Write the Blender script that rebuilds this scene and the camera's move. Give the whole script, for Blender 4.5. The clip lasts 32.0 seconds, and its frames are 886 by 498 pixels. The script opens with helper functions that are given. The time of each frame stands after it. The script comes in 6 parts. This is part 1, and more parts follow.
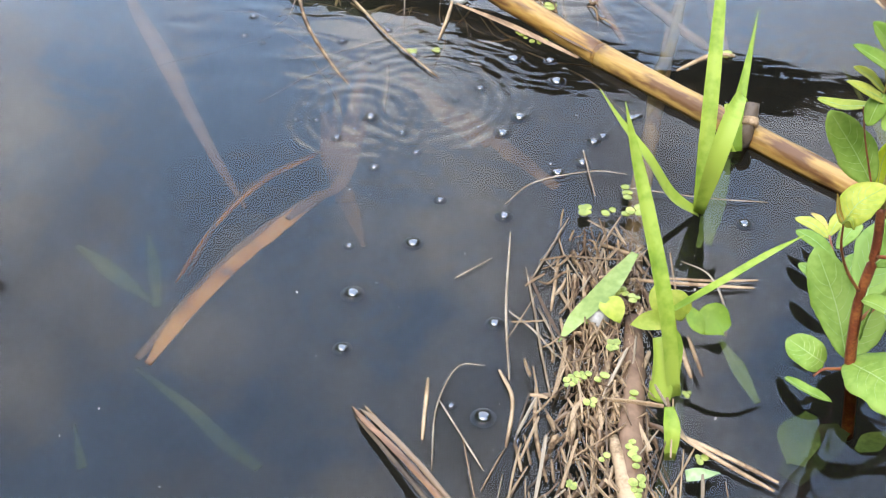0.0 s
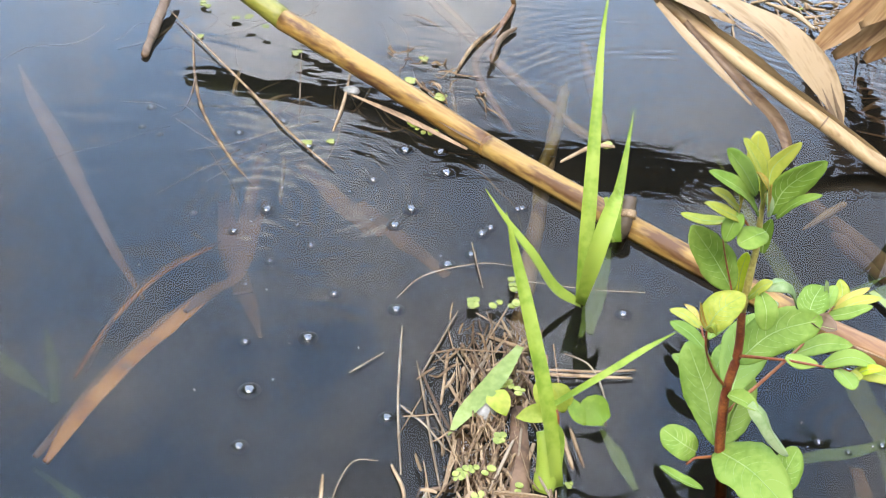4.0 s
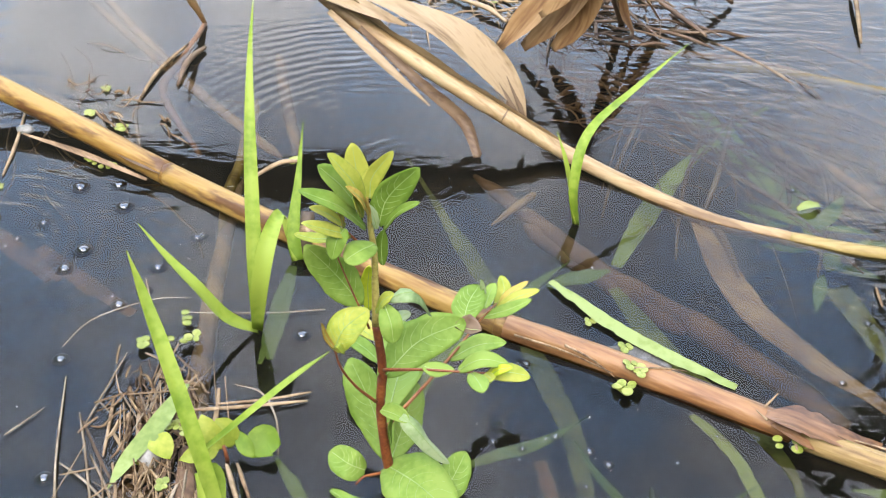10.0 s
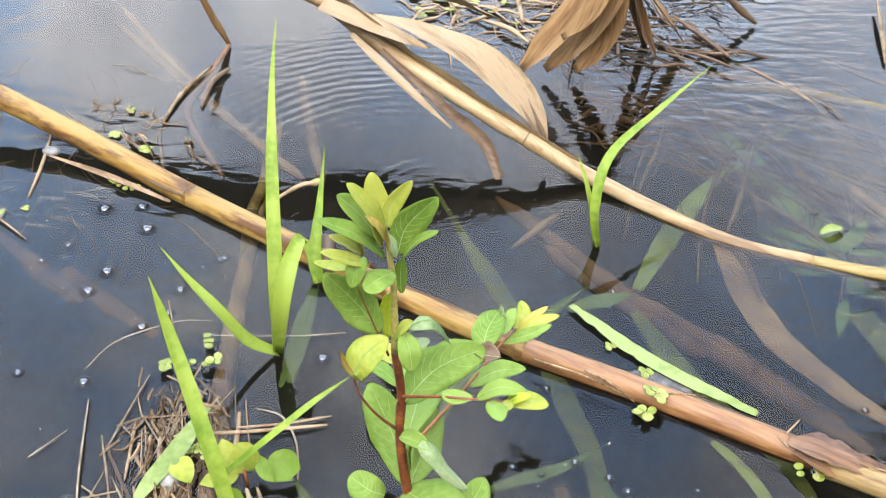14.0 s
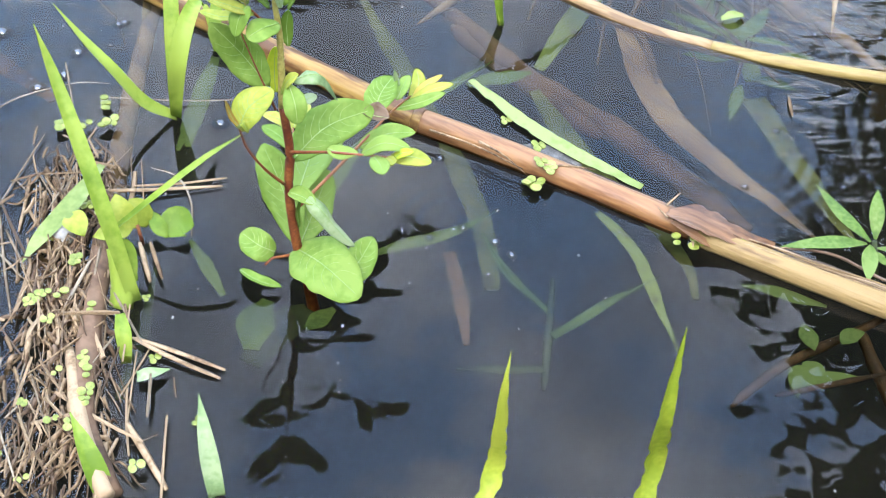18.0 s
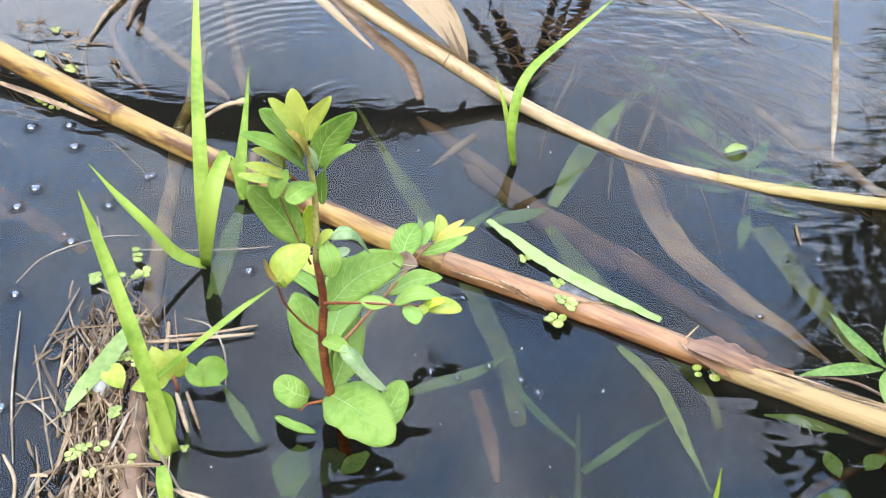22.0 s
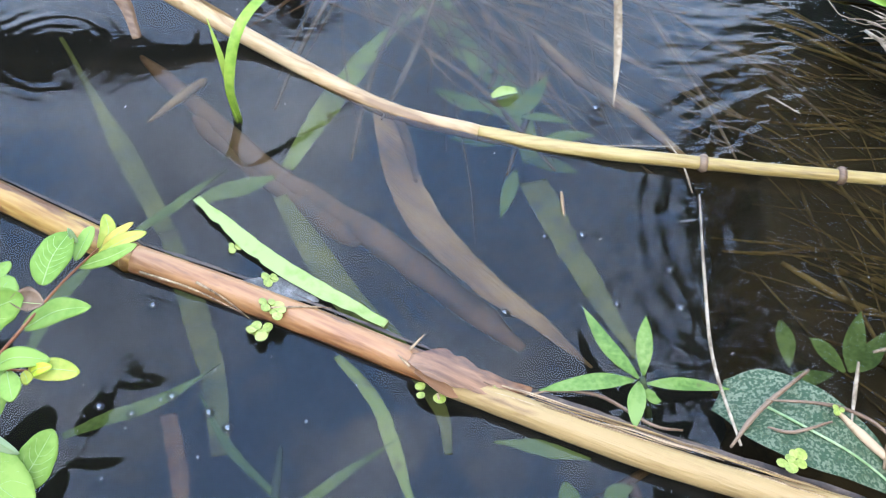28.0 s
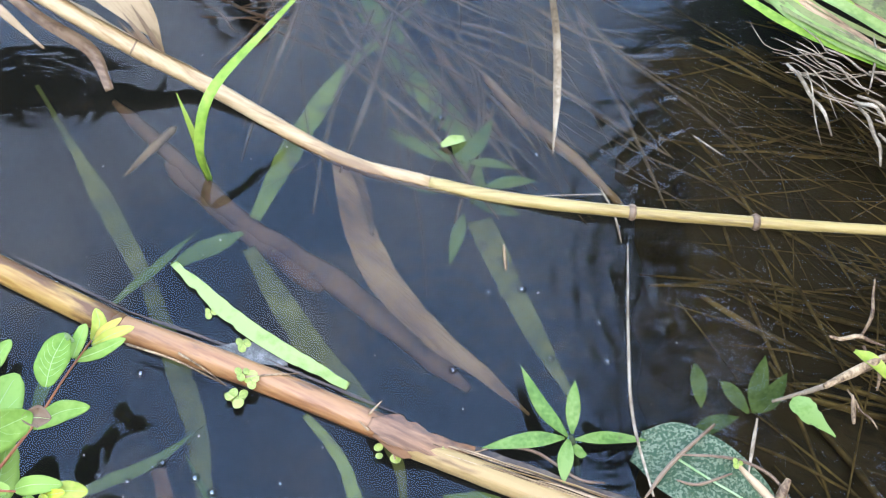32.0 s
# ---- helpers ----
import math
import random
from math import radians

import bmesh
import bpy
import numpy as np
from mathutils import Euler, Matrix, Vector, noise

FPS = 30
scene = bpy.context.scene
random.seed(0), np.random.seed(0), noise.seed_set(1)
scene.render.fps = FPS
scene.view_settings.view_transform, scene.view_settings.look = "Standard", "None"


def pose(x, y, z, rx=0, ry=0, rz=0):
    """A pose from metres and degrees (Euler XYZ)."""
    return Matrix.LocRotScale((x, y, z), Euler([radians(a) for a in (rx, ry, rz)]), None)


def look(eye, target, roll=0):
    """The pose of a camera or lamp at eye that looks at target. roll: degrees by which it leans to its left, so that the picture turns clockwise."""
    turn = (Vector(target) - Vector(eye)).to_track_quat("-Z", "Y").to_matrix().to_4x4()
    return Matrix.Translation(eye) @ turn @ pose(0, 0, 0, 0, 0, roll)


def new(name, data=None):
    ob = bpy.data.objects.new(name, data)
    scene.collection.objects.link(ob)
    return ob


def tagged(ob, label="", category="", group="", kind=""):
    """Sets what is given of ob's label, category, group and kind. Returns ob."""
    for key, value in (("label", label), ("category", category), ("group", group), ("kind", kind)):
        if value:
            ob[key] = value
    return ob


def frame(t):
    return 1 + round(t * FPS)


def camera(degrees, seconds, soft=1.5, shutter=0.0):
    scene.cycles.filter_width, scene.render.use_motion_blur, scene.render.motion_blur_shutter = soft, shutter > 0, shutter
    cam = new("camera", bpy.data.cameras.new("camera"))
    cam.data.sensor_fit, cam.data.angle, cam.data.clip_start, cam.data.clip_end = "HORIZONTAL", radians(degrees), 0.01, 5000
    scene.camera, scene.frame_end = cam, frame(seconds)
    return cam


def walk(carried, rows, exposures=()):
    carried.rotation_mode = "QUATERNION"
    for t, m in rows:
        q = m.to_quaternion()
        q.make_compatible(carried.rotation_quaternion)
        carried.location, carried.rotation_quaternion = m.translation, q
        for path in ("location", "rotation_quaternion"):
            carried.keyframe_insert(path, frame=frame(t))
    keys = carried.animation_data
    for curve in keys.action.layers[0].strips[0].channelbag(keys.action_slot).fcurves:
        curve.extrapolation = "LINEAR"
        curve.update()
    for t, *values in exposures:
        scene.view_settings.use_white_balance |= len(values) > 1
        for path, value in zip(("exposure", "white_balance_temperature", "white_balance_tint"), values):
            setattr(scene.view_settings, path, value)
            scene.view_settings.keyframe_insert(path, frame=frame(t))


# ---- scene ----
cam = camera(41.3, 32.0, soft=1.15)
PATH = [
    (0, (-0.1413, -0.0207, 0.5563), (-0.3436, 0.7141, -0.0911), -0.93),
    (0.5, (-0.1385, -0.0224, 0.5654), (-0.3342, 0.7180, -0.0777), -0.87),
    (1, (-0.1354, -0.0211, 0.5760), (-0.3252, 0.7239, -0.0635), -0.60),
    (1.5, (-0.1365, -0.0225, 0.5932), (-0.3171, 0.7303, -0.0397), -0.41),
    (2, (-0.1363, -0.0267, 0.6099), (-0.3086, 0.7279, -0.0233), -0.14),
    (2.5, (-0.1379, -0.0277, 0.6210), (-0.2968, 0.7358, -0.0049), 0.31),
    (4.5, (-0.1281, -0.0156, 0.6023), (-0.2485, 0.7653, -0.0105), 2.51),
    (5, (-0.1224, -0.0053, 0.5981), (-0.2304, 0.7826, -0.0081), 2.05),
    (5.5, (-0.1126, -0.0064, 0.5990), (-0.2122, 0.7822, -0.0077), 2.12),
    (6, (-0.1015, -0.0018, 0.6016), (-0.1852, 0.7868, -0.0075), 2.46),
    (6.5, (-0.0927, -0.0009, 0.6050), (-0.1642, 0.7883, -0.0051), 2.12),
    (7, (-0.0716, 0.0013, 0.6030), (-0.1364, 0.7905, -0.0078), 2.07),
    (7.5, (-0.0562, 0.0104, 0.6050), (-0.1110, 0.7990, -0.0074), 2.06),
    (8, (-0.0524, 0.0103, 0.5968), (-0.0945, 0.8021, -0.0124), 2.19),
    (8.5, (-0.0415, 0.0096, 0.5912), (-0.0762, 0.8037, -0.0155), 1.99),
    (9, (-0.0266, 0.0145, 0.5995), (-0.0458, 0.8036, -0.0144), 2.57),
    (9.5, (-0.0155, 0.0200, 0.6071), (-0.0200, 0.8083, -0.0082), 1.89),
    (10, (-0.0077, 0.0179, 0.6078), (0.0036, 0.8094, -0.0032), 1.96),
    (10.5, (-0.0039, 0.0223, 0.6158), (0.0270, 0.8113, 0.0021), 2.56),
    (11, (-0.0062, 0.0223, 0.6183), (0.0447, 0.8089, 0.0029), 3.42),
    (11.5, (0.0008, 0.0257, 0.6173), (0.0492, 0.8125, 0.0021), 2.95),
    (12, (0.0016, 0.0257, 0.6176), (0.0444, 0.8178, 0.0087), 2.61),
    (12.5, (0.0025, 0.0284, 0.6188), (0.0326, 0.8268, 0.0173), 2.13),
    (13, (-0.0037, 0.0254, 0.6204), (0.0090, 0.8289, 0.0253), 1.62),
    (13.5, (-0.0051, 0.0247, 0.6190), (-0.0114, 0.8276, 0.0229), 0.95),
    (15.5, (0.0000, 0.0045, 0.6061), (-0.0151, 0.7592, -0.0499), 1.56),
    (16, (0.0004, 0.0001, 0.6014), (0.0004, 0.7402, -0.0712), 2.80),
    (16.5, (0.0066, -0.0026, 0.5985), (0.0173, 0.7237, -0.0888), 3.38),
    (17, (0.0153, -0.0037, 0.5960), (0.0414, 0.7098, -0.1042), 4.26),
    (17.5, (0.0239, -0.0099, 0.6014), (0.0623, 0.6895, -0.1123), 5.02),
    (18, (0.0273, -0.0111, 0.6021), (0.0778, 0.6822, -0.1167), 6.02),
    (18.5, (0.0250, -0.0102, 0.6062), (0.0835, 0.6851, -0.1100), 6.80),
    (19, (0.0186, -0.0142, 0.6162), (0.0692, 0.6985, -0.0835), 5.78),
    (19.5, (0.0161, -0.0141, 0.6260), (0.0599, 0.7151, -0.0569), 4.98),
    (20, (0.0139, -0.0134, 0.6326), (0.0551, 0.7271, -0.0383), 4.49),
    (20.5, (0.0150, -0.0174, 0.6281), (0.0511, 0.7379, -0.0262), 4.05),
    (21, (0.0120, -0.0178, 0.6308), (0.0478, 0.7434, -0.0167), 3.79),
    (21.5, (0.0102, -0.0145, 0.6356), (0.0489, 0.7462, -0.0123), 3.70),
    (22, (0.0039, -0.0147, 0.6341), (0.0536, 0.7439, -0.0155), 3.87),
    (22.5, (0.0119, -0.0052, 0.6148), (0.0655, 0.7492, -0.0394), 4.03),
    (23, (0.0261, 0.0167, 0.5912), (0.0708, 0.7614, -0.0748), 3.55),
    (23.5, (0.0233, 0.0374, 0.5735), (0.0741, 0.7756, -0.0992), 3.98),
    (24, (0.0357, 0.0651, 0.5497), (0.0978, 0.7950, -0.1310), 4.40),
    (24.5, (0.0422, 0.0808, 0.5295), (0.1326, 0.8051, -0.1540), 5.48),
    (25, (0.0534, 0.0924, 0.5147), (0.1851, 0.8181, -0.1606), 6.26),
    (25.5, (0.0682, 0.0986, 0.5151), (0.2242, 0.8260, -0.1532), 6.73),
    (27.5, (0.1554, 0.1232, 0.5854), (0.2745, 0.8178, -0.1241), 6.16),
    (28, (0.1651, 0.1612, 0.6213), (0.2855, 0.8196, -0.1216), 6.83),
    (28.5, (0.1618, 0.1789, 0.6785), (0.2942, 0.8115, -0.0845), 8.17),
    (29, (0.1608, 0.1955, 0.7163), (0.2970, 0.7745, -0.0876), 9.45),
    (29.5, (0.1605, 0.2005, 0.7521), (0.2986, 0.7637, -0.0626), 10.50),
    (30, (0.1498, 0.2179, 0.7828), (0.2642, 0.7641, -0.0470), 9.04),
    (30.5, (0.1514, 0.2284, 0.8034), (0.2660, 0.7577, -0.0373), 9.21),
    (31, (0.1544, 0.2354, 0.8031), (0.2796, 0.7687, -0.0335), 9.57),
    (31.5, (0.1599, 0.2354, 0.7997), (0.3016, 0.7737, -0.0311), 10.29),
    (32, (0.1645, 0.2356, 0.8025), (0.3131, 0.7808, -0.0226), 10.13),
]
EXPOSURES = [(0.0, 0.3, 6950, 12), (2.5, 0.3, 6950, 12), (7.0, 0.2, 7150, 13), (13.0, 0.25, 7200, 13), (17.0, 0.42, 6400, 11), (25.0, 0.4, 6400, 11), (28.0, 0.4, 5850, 10), (32.0, 0.4, 5850, 10)]
walk(cam, [(t, look(eye, target, roll)) for t, eye, target, roll in PATH], EXPOSURES)

# ---------- sky and sun: a bright, cloudy day ----------
world = bpy.data.worlds.new("sky")
scene.world = world
world.use_nodes = True
wn, wl = world.node_tree.nodes, world.node_tree.links
sky = wn.new("ShaderNodeTexSky")
sky.sky_type, sky.sun_disc = "NISHITA", False
sky.sun_elevation, sky.sun_rotation = radians(58), radians(200)
sky_tc = wn.new("ShaderNodeTexCoord")
sky_noise = wn.new("ShaderNodeTexNoise")
sky_noise.inputs["Scale"].default_value = 6.0
sky_noise.inputs["Detail"].default_value = 9
sky_noise.inputs["Roughness"].default_value = 0.6
sky_ramp = wn.new("ShaderNodeValToRGB")
sky_ramp.color_ramp.elements[0].position, sky_ramp.color_ramp.elements[1].position = 0.42, 0.60
sky_mix = wn.new("ShaderNodeMix")
sky_mix.data_type = "RGBA"
sky_tone = wn.new("ShaderNodeTexNoise")
sky_tone.inputs["Scale"].default_value, sky_tone.inputs["Detail"].default_value, sky_tone.inputs["Roughness"].default_value = 4.5, 8, 0.62
sky_tone.inputs["Distortion"].default_value = 0.4
sky_cloud = wn.new("ShaderNodeValToRGB")
for e, (pos, c) in zip(sky_cloud.color_ramp.elements, ((0.42, (0.44, 0.49, 0.60)), (0.60, (1.04, 1.08, 1.16)))):
    e.position, e.color = pos, (*c, 1)
sky_body = wn.new("ShaderNodeMix")
sky_body.data_type, sky_body.blend_type = "RGBA", "MULTIPLY"
sky_body.inputs["Factor"].default_value = 1.0
sky_body.inputs["B"].default_value = (41, 42, 44, 1)
wl.new(sky_cloud.outputs["Color"], sky_body.inputs["A"])
wl.new(sky_tone.outputs["Fac"], sky_cloud.inputs["Fac"])
wl.new(sky_body.outputs["Result"], sky_mix.inputs["B"])
sky_gain = wn.new("ShaderNodeMix")
sky_gain.data_type, sky_gain.blend_type = "RGBA", "MULTIPLY"
sky_gain.inputs["Factor"].default_value = 1.0
sky_gain.inputs["B"].default_value = (15.0, 14.6, 13.6, 1)
wl.new(sky_tc.outputs["Generated"], sky_noise.inputs["Vector"])
sky_shift = wn.new("ShaderNodeMapping")
sky_shift.inputs["Location"].default_value = (1.75, 0.4, 0.2)
wl.new(sky_tc.outputs["Generated"], sky_shift.inputs["Vector"])
wl.new(sky_shift.outputs["Vector"], sky_tone.inputs["Vector"])
# clouds thin out a little towards the zenith
sky_dir = wn.new("ShaderNodeSeparateXYZ")
sky_low = wn.new("ShaderNodeMath")
sky_low.operation = "MULTIPLY_ADD"
sky_low.inputs[1].default_value = -0.16
wl.new(sky_tc.outputs["Generated"], sky_dir.inputs["Vector"])
wl.new(sky_dir.outputs["Z"], sky_low.inputs[0])
sky_sum = wn.new("ShaderNodeMath")
sky_sum.inputs[1].default_value = 0.10
wl.new(sky_noise.outputs["Fac"], sky_low.inputs[2])
wl.new(sky_low.outputs[0], sky_sum.inputs[0])
wl.new(sky_sum.outputs[0], sky_ramp.inputs["Fac"])
wl.new(sky_ramp.outputs["Color"], sky_mix.inputs["Factor"])
wl.new(sky.outputs["Color"], sky_gain.inputs["A"])
wl.new(sky_gain.outputs["Result"], sky_mix.inputs["A"])
wl.new(sky_mix.outputs["Result"], wn["Background"].inputs["Color"])
wn["Background"].inputs["Strength"].default_value = 0.14

sun = new("sun", bpy.data.lights.new("sun", "SUN"))
sun.data.energy, sun.data.angle, sun.data.color = 1.25, radians(24), (1.0, 0.85, 0.64)
sun.matrix_world = look((0.6, -1.2, 2.6), (0, 0.6, 0))


# ---------- materials ----------
def mat_new(name):
    m = bpy.data.materials.new(name)
    m.use_nodes = True
    return m, m.node_tree.nodes, m.node_tree.links


def ramp_colours(nodes, stops):
    r = nodes.new("ShaderNodeValToRGB")
    el = r.color_ramp.elements
    while len(el) < len(stops):
        el.new(0.5)
    for e, (p, c) in zip(el, stops):
        e.position, e.color = p, (*c, 1)
    return r


def organic(name, dark, mid, light, scale=60.0, stretch=(1, 1, 1), rough=0.55, bump=0.25, translucent=0.0, spots=None, spec=0.4, turn=0.0):
    """A plant surface: two scales of mottling, object-random tone, fine relief; translucent for thin leaves."""
    m, n, l = mat_new(name)
    bsdf = n["Principled BSDF"]
    tc = n.new("ShaderNodeTexCoord")
    mp = n.new("ShaderNodeMapping")
    mp.inputs["Scale"].default_value = stretch
    spin = n.new("ShaderNodeVectorRotate")
    spin.rotation_type = "Z_AXIS"
    spin.inputs["Angle"].default_value = radians(turn)
    l.new(tc.outputs["Object"], spin.inputs["Vector"])
    l.new(spin.outputs["Vector"], mp.inputs["Vector"])
    big, fine = n.new("ShaderNodeTexNoise"), n.new("ShaderNodeTexNoise")
    big.inputs["Scale"].default_value, big.inputs["Detail"].default_value = scale, 4
    fine.inputs["Scale"].default_value, fine.inputs["Detail"].default_value = scale * 7, 3
    l.new(mp.outputs["Vector"], big.inputs["Vector"])
    l.new(mp.outputs["Vector"], fine.inputs["Vector"])
    info = n.new("ShaderNodeObjectInfo")
    a = n.new("ShaderNodeMath")
    a.operation = "MULTIPLY_ADD"
    l.new(fine.outputs["Fac"], a.inputs[0])
    a.inputs[1].default_value = 0.5
    l.new(big.outputs["Fac"], a.inputs[2])
    b = n.new("ShaderNodeMath")
    b.operation = "MULTIPLY_ADD"
    l.new(info.outputs["Random"], b.inputs[0])
    b.inputs[1].default_value = 0.3
    l.new(a.outputs[0], b.inputs[2])
    r = ramp_colours(n, [(0.68, dark), (0.84, mid), (1.0, light)])
    l.new(b.outputs[0], r.inputs["Fac"])
    col = r.outputs["Color"]
    if spots:
        sn = n.new("ShaderNodeTexNoise")
        sn.inputs["Scale"].default_value, sn.inputs["Detail"].default_value = spots[0], 5
        smp = n.new("ShaderNodeMapping")
        smp.inputs["Scale"].default_value = [v ** 0.6 for v in stretch]
        l.new(spin.outputs["Vector"], smp.inputs["Vector"])
        l.new(smp.outputs["Vector"], sn.inputs["Vector"])
        sr = ramp_colours(n, [(spots[1] - 0.03, (0, 0, 0)), (spots[1] + 0.06, (1, 1, 1))])
        l.new(sn.outputs["Fac"], sr.inputs["Fac"])
        mx = n.new("ShaderNodeMix")
        mx.data_type = "RGBA"
        l.new(sr.outputs["Color"], mx.inputs["Factor"])
        l.new(col, mx.inputs["A"])
        mx.inputs["B"].default_value = (*spots[2], 1)
        col = mx.outputs["Result"]
    l.new(col, bsdf.inputs["Base Color"])
    bsdf.inputs["Roughness"].default_value = rough
    bsdf.inputs["Specular IOR Level"].default_value = spec
    bp = n.new("ShaderNodeBump")
    bp.inputs["Strength"].default_value, bp.inputs["Distance"].default_value = bump, 0.0012
    l.new(fine.outputs["Fac"], bp.inputs["Height"])
    l.new(bp.outputs["Normal"], bsdf.inputs["Normal"])
    if translucent:
        tr, mix = n.new("ShaderNodeBsdfTranslucent"), n.new("ShaderNodeMixShader")
        l.new(col, tr.inputs["Color"])
        mix.inputs["Fac"].default_value = translucent
        l.new(bsdf.outputs["BSDF"], mix.inputs[1])
        l.new(tr.outputs["BSDF"], mix.inputs[2])
        l.new(mix.outputs["Shader"], n["Material Output"].inputs["Surface"])
    return m


def water_material():
    m, n, l = mat_new("pond_water")
    n.remove(n["Principled BSDF"])
    tc = n.new("ShaderNodeTexCoord")

    def math_node(op, a, b=None, c=None):
        k = n.new("ShaderNodeMath")
        k.operation = op
        for i, v in enumerate((a, b, c)):
            if v is None:
                continue
            if isinstance(v, (int, float)):
                k.inputs[i].default_value = v
            else:
                l.new(v, k.inputs[i])
        return k.outputs[0]

    def from_centre(cx, cy):
        d = n.new("ShaderNodeVectorMath")
        d.operation = "DISTANCE"
        l.new(tc.outputs["Object"], d.inputs[0])
        d.inputs[1].default_value = (cx, cy, 0)
        return d.outputs["Value"]

    uneven = n.new("ShaderNodeTexNoise")
    uneven.inputs["Scale"].default_value, uneven.inputs["Detail"].default_value = 19, 2
    l.new(tc.outputs["Object"], uneven.inputs["Vector"])

    def ring(cx, cy, wave, reach, amp, shelter=None):
        d = math_node("MULTIPLY_ADD", uneven.outputs["Fac"], wave * 0.9, from_centre(cx, cy))
        s = math_node("SINE", math_node("MULTIPLY", d, 2 * math.pi / wave))
        band = math_node("ABSOLUTE", math_node("SUBTRACT", d, reach * 0.6))
        fall = math_node("MAXIMUM", math_node("SUBTRACT", 1.0, math_node("DIVIDE", band, reach * 0.45)), 0.0)
        if shelter:
            sx, sy, sr = shelter
            open_water = math_node("SUBTRACT", 1.0, math_node("DIVIDE", from_centre(sx, sy), sr))
            fall = math_node("MULTIPLY", fall, math_node("MINIMUM", math_node("MULTIPLY", math_node("MAXIMUM", open_water, 0.0), 2.0), 1.0))
        gust = math_node("MAXIMUM", math_node("MULTIPLY_ADD", uneven.outputs["Fac"], 3.2, -0.9), 0.1)
        return math_node("MULTIPLY", math_node("MULTIPLY", math_node("MULTIPLY", s, fall), gust), amp)

    total = None
    for args in RINGS:
        v = ring(*args)
        total = v if total is None else math_node("ADD", total, v)
    # wind ripples: a stretched noise, strong only in some stretches of the pond
    for (cx, cy, reach), angle, scale, amp in WIND:
        mp = n.new("ShaderNodeMapping")
        mp.inputs["Rotation"].default_value = (0, 0, radians(angle))
        mp.inputs["Scale"].default_value = (scale * 0.42, scale, 1)
        l.new(tc.outputs["Object"], mp.inputs["Vector"])
        nz = n.new("ShaderNodeTexNoise")
        nz.inputs["Scale"].default_value, nz.inputs["Detail"].default_value = 1.0, 1.5
        nz.inputs["Distortion"].default_value = 0.5
        l.new(mp.outputs["Vector"], nz.inputs["Vector"])
        d = from_centre(cx, cy)
        fall = math_node("MAXIMUM", math_node("SUBTRACT", 1.0, math_node("DIVIDE", d, reach)), 0.0)
        fall = math_node("MINIMUM", math_node("MULTIPLY", fall, 2.5), 1.0)
        total = math_node("ADD", total, math_node("MULTIPLY", math_node("MULTIPLY", nz.outputs["Fac"], fall), amp))
    calm = n.new("ShaderNodeTexNoise")
    calm.inputs["Scale"].default_value, calm.inputs["Detail"].default_value = 22, 2
    l.new(tc.outputs["Object"], calm.inputs["Vector"])
    total = math_node("ADD", total, math_node("MULTIPLY", calm.outputs["Fac"], 0.0005))
    bp = n.new("ShaderNodeBump")
    bp.inputs["Strength"].default_value, bp.inputs["Distance"].default_value = 1.0, 1.0
    bp.inputs["Filter Width"].default_value = 1.0
    l.new(total, bp.inputs["Height"])
    fr = n.new("ShaderNodeFresnel")
    fr.inputs["IOR"].default_value = 1.34
    l.new(bp.outputs["Normal"], fr.inputs["Normal"])
    gl = n.new("ShaderNodeBsdfGlossy")
    gl.inputs["Roughness"].default_value = 0.0
    l.new(bp.outputs["Normal"], gl.inputs["Normal"])
    tr = n.new("ShaderNodeBsdfTransparent")
    tr.inputs["Color"].default_value = (0.57, 0.57, 0.50, 1)
    mix = n.new("ShaderNodeMixShader")
    l.new(fr.outputs["Fac"], mix.inputs["Fac"])
    l.new(tr.outputs["BSDF"], mix.inputs[1])
    l.new(gl.outputs["BSDF"], mix.inputs[2])
    l.new(mix.outputs["Shader"], n["Material Output"].inputs["Surface"])
    return m


# centre x, y, wave length, reach, height and, where the rings meet shelter, the stretch of open water they run in
RINGS = [(-0.43, 0.76, 0.016, 0.09, 0.00022), (-0.38, 0.80, 0.014, 0.13, 0.00016),
         (-0.06, 0.95, 0.0135, 0.34, 0.00019, (-0.09, 1.12, 0.20)), (-0.03, 0.93, 0.013, 0.09, 0.00013),
         (0.3, 0.696, 0.014, 0.10, 0.00012), (0.62, 0.70, 0.018, 0.36, 0.00022, (0.52, 0.76, 0.20)), (-0.359, 0.542, 0.015, 0.05, 0.00010), (0.215, 0.732, 0.010, 0.03, 0.0002), (0.07, 0.60, 0.012, 0.06, 0.00006)]
# centre and reach, direction, waves per metre, height
WIND = [((-0.02, 1.15, 0.42), -8, 95, 0.0004), ((0.70, 0.78, 0.40), 62, 44, 0.0021), ((0.52, 1.05, 0.35), 40, 70, 0.0009),
        ((-0.45, 0.88, 0.32), 10, 45, 0.0010), ((0.36, 0.72, 0.16), 60, 55, 0.0008), ((0.52, 0.76, 0.24), 74, 62, 0.0013), ((0.25, 1.25, 0.35), 5, 80, 0.0008)]

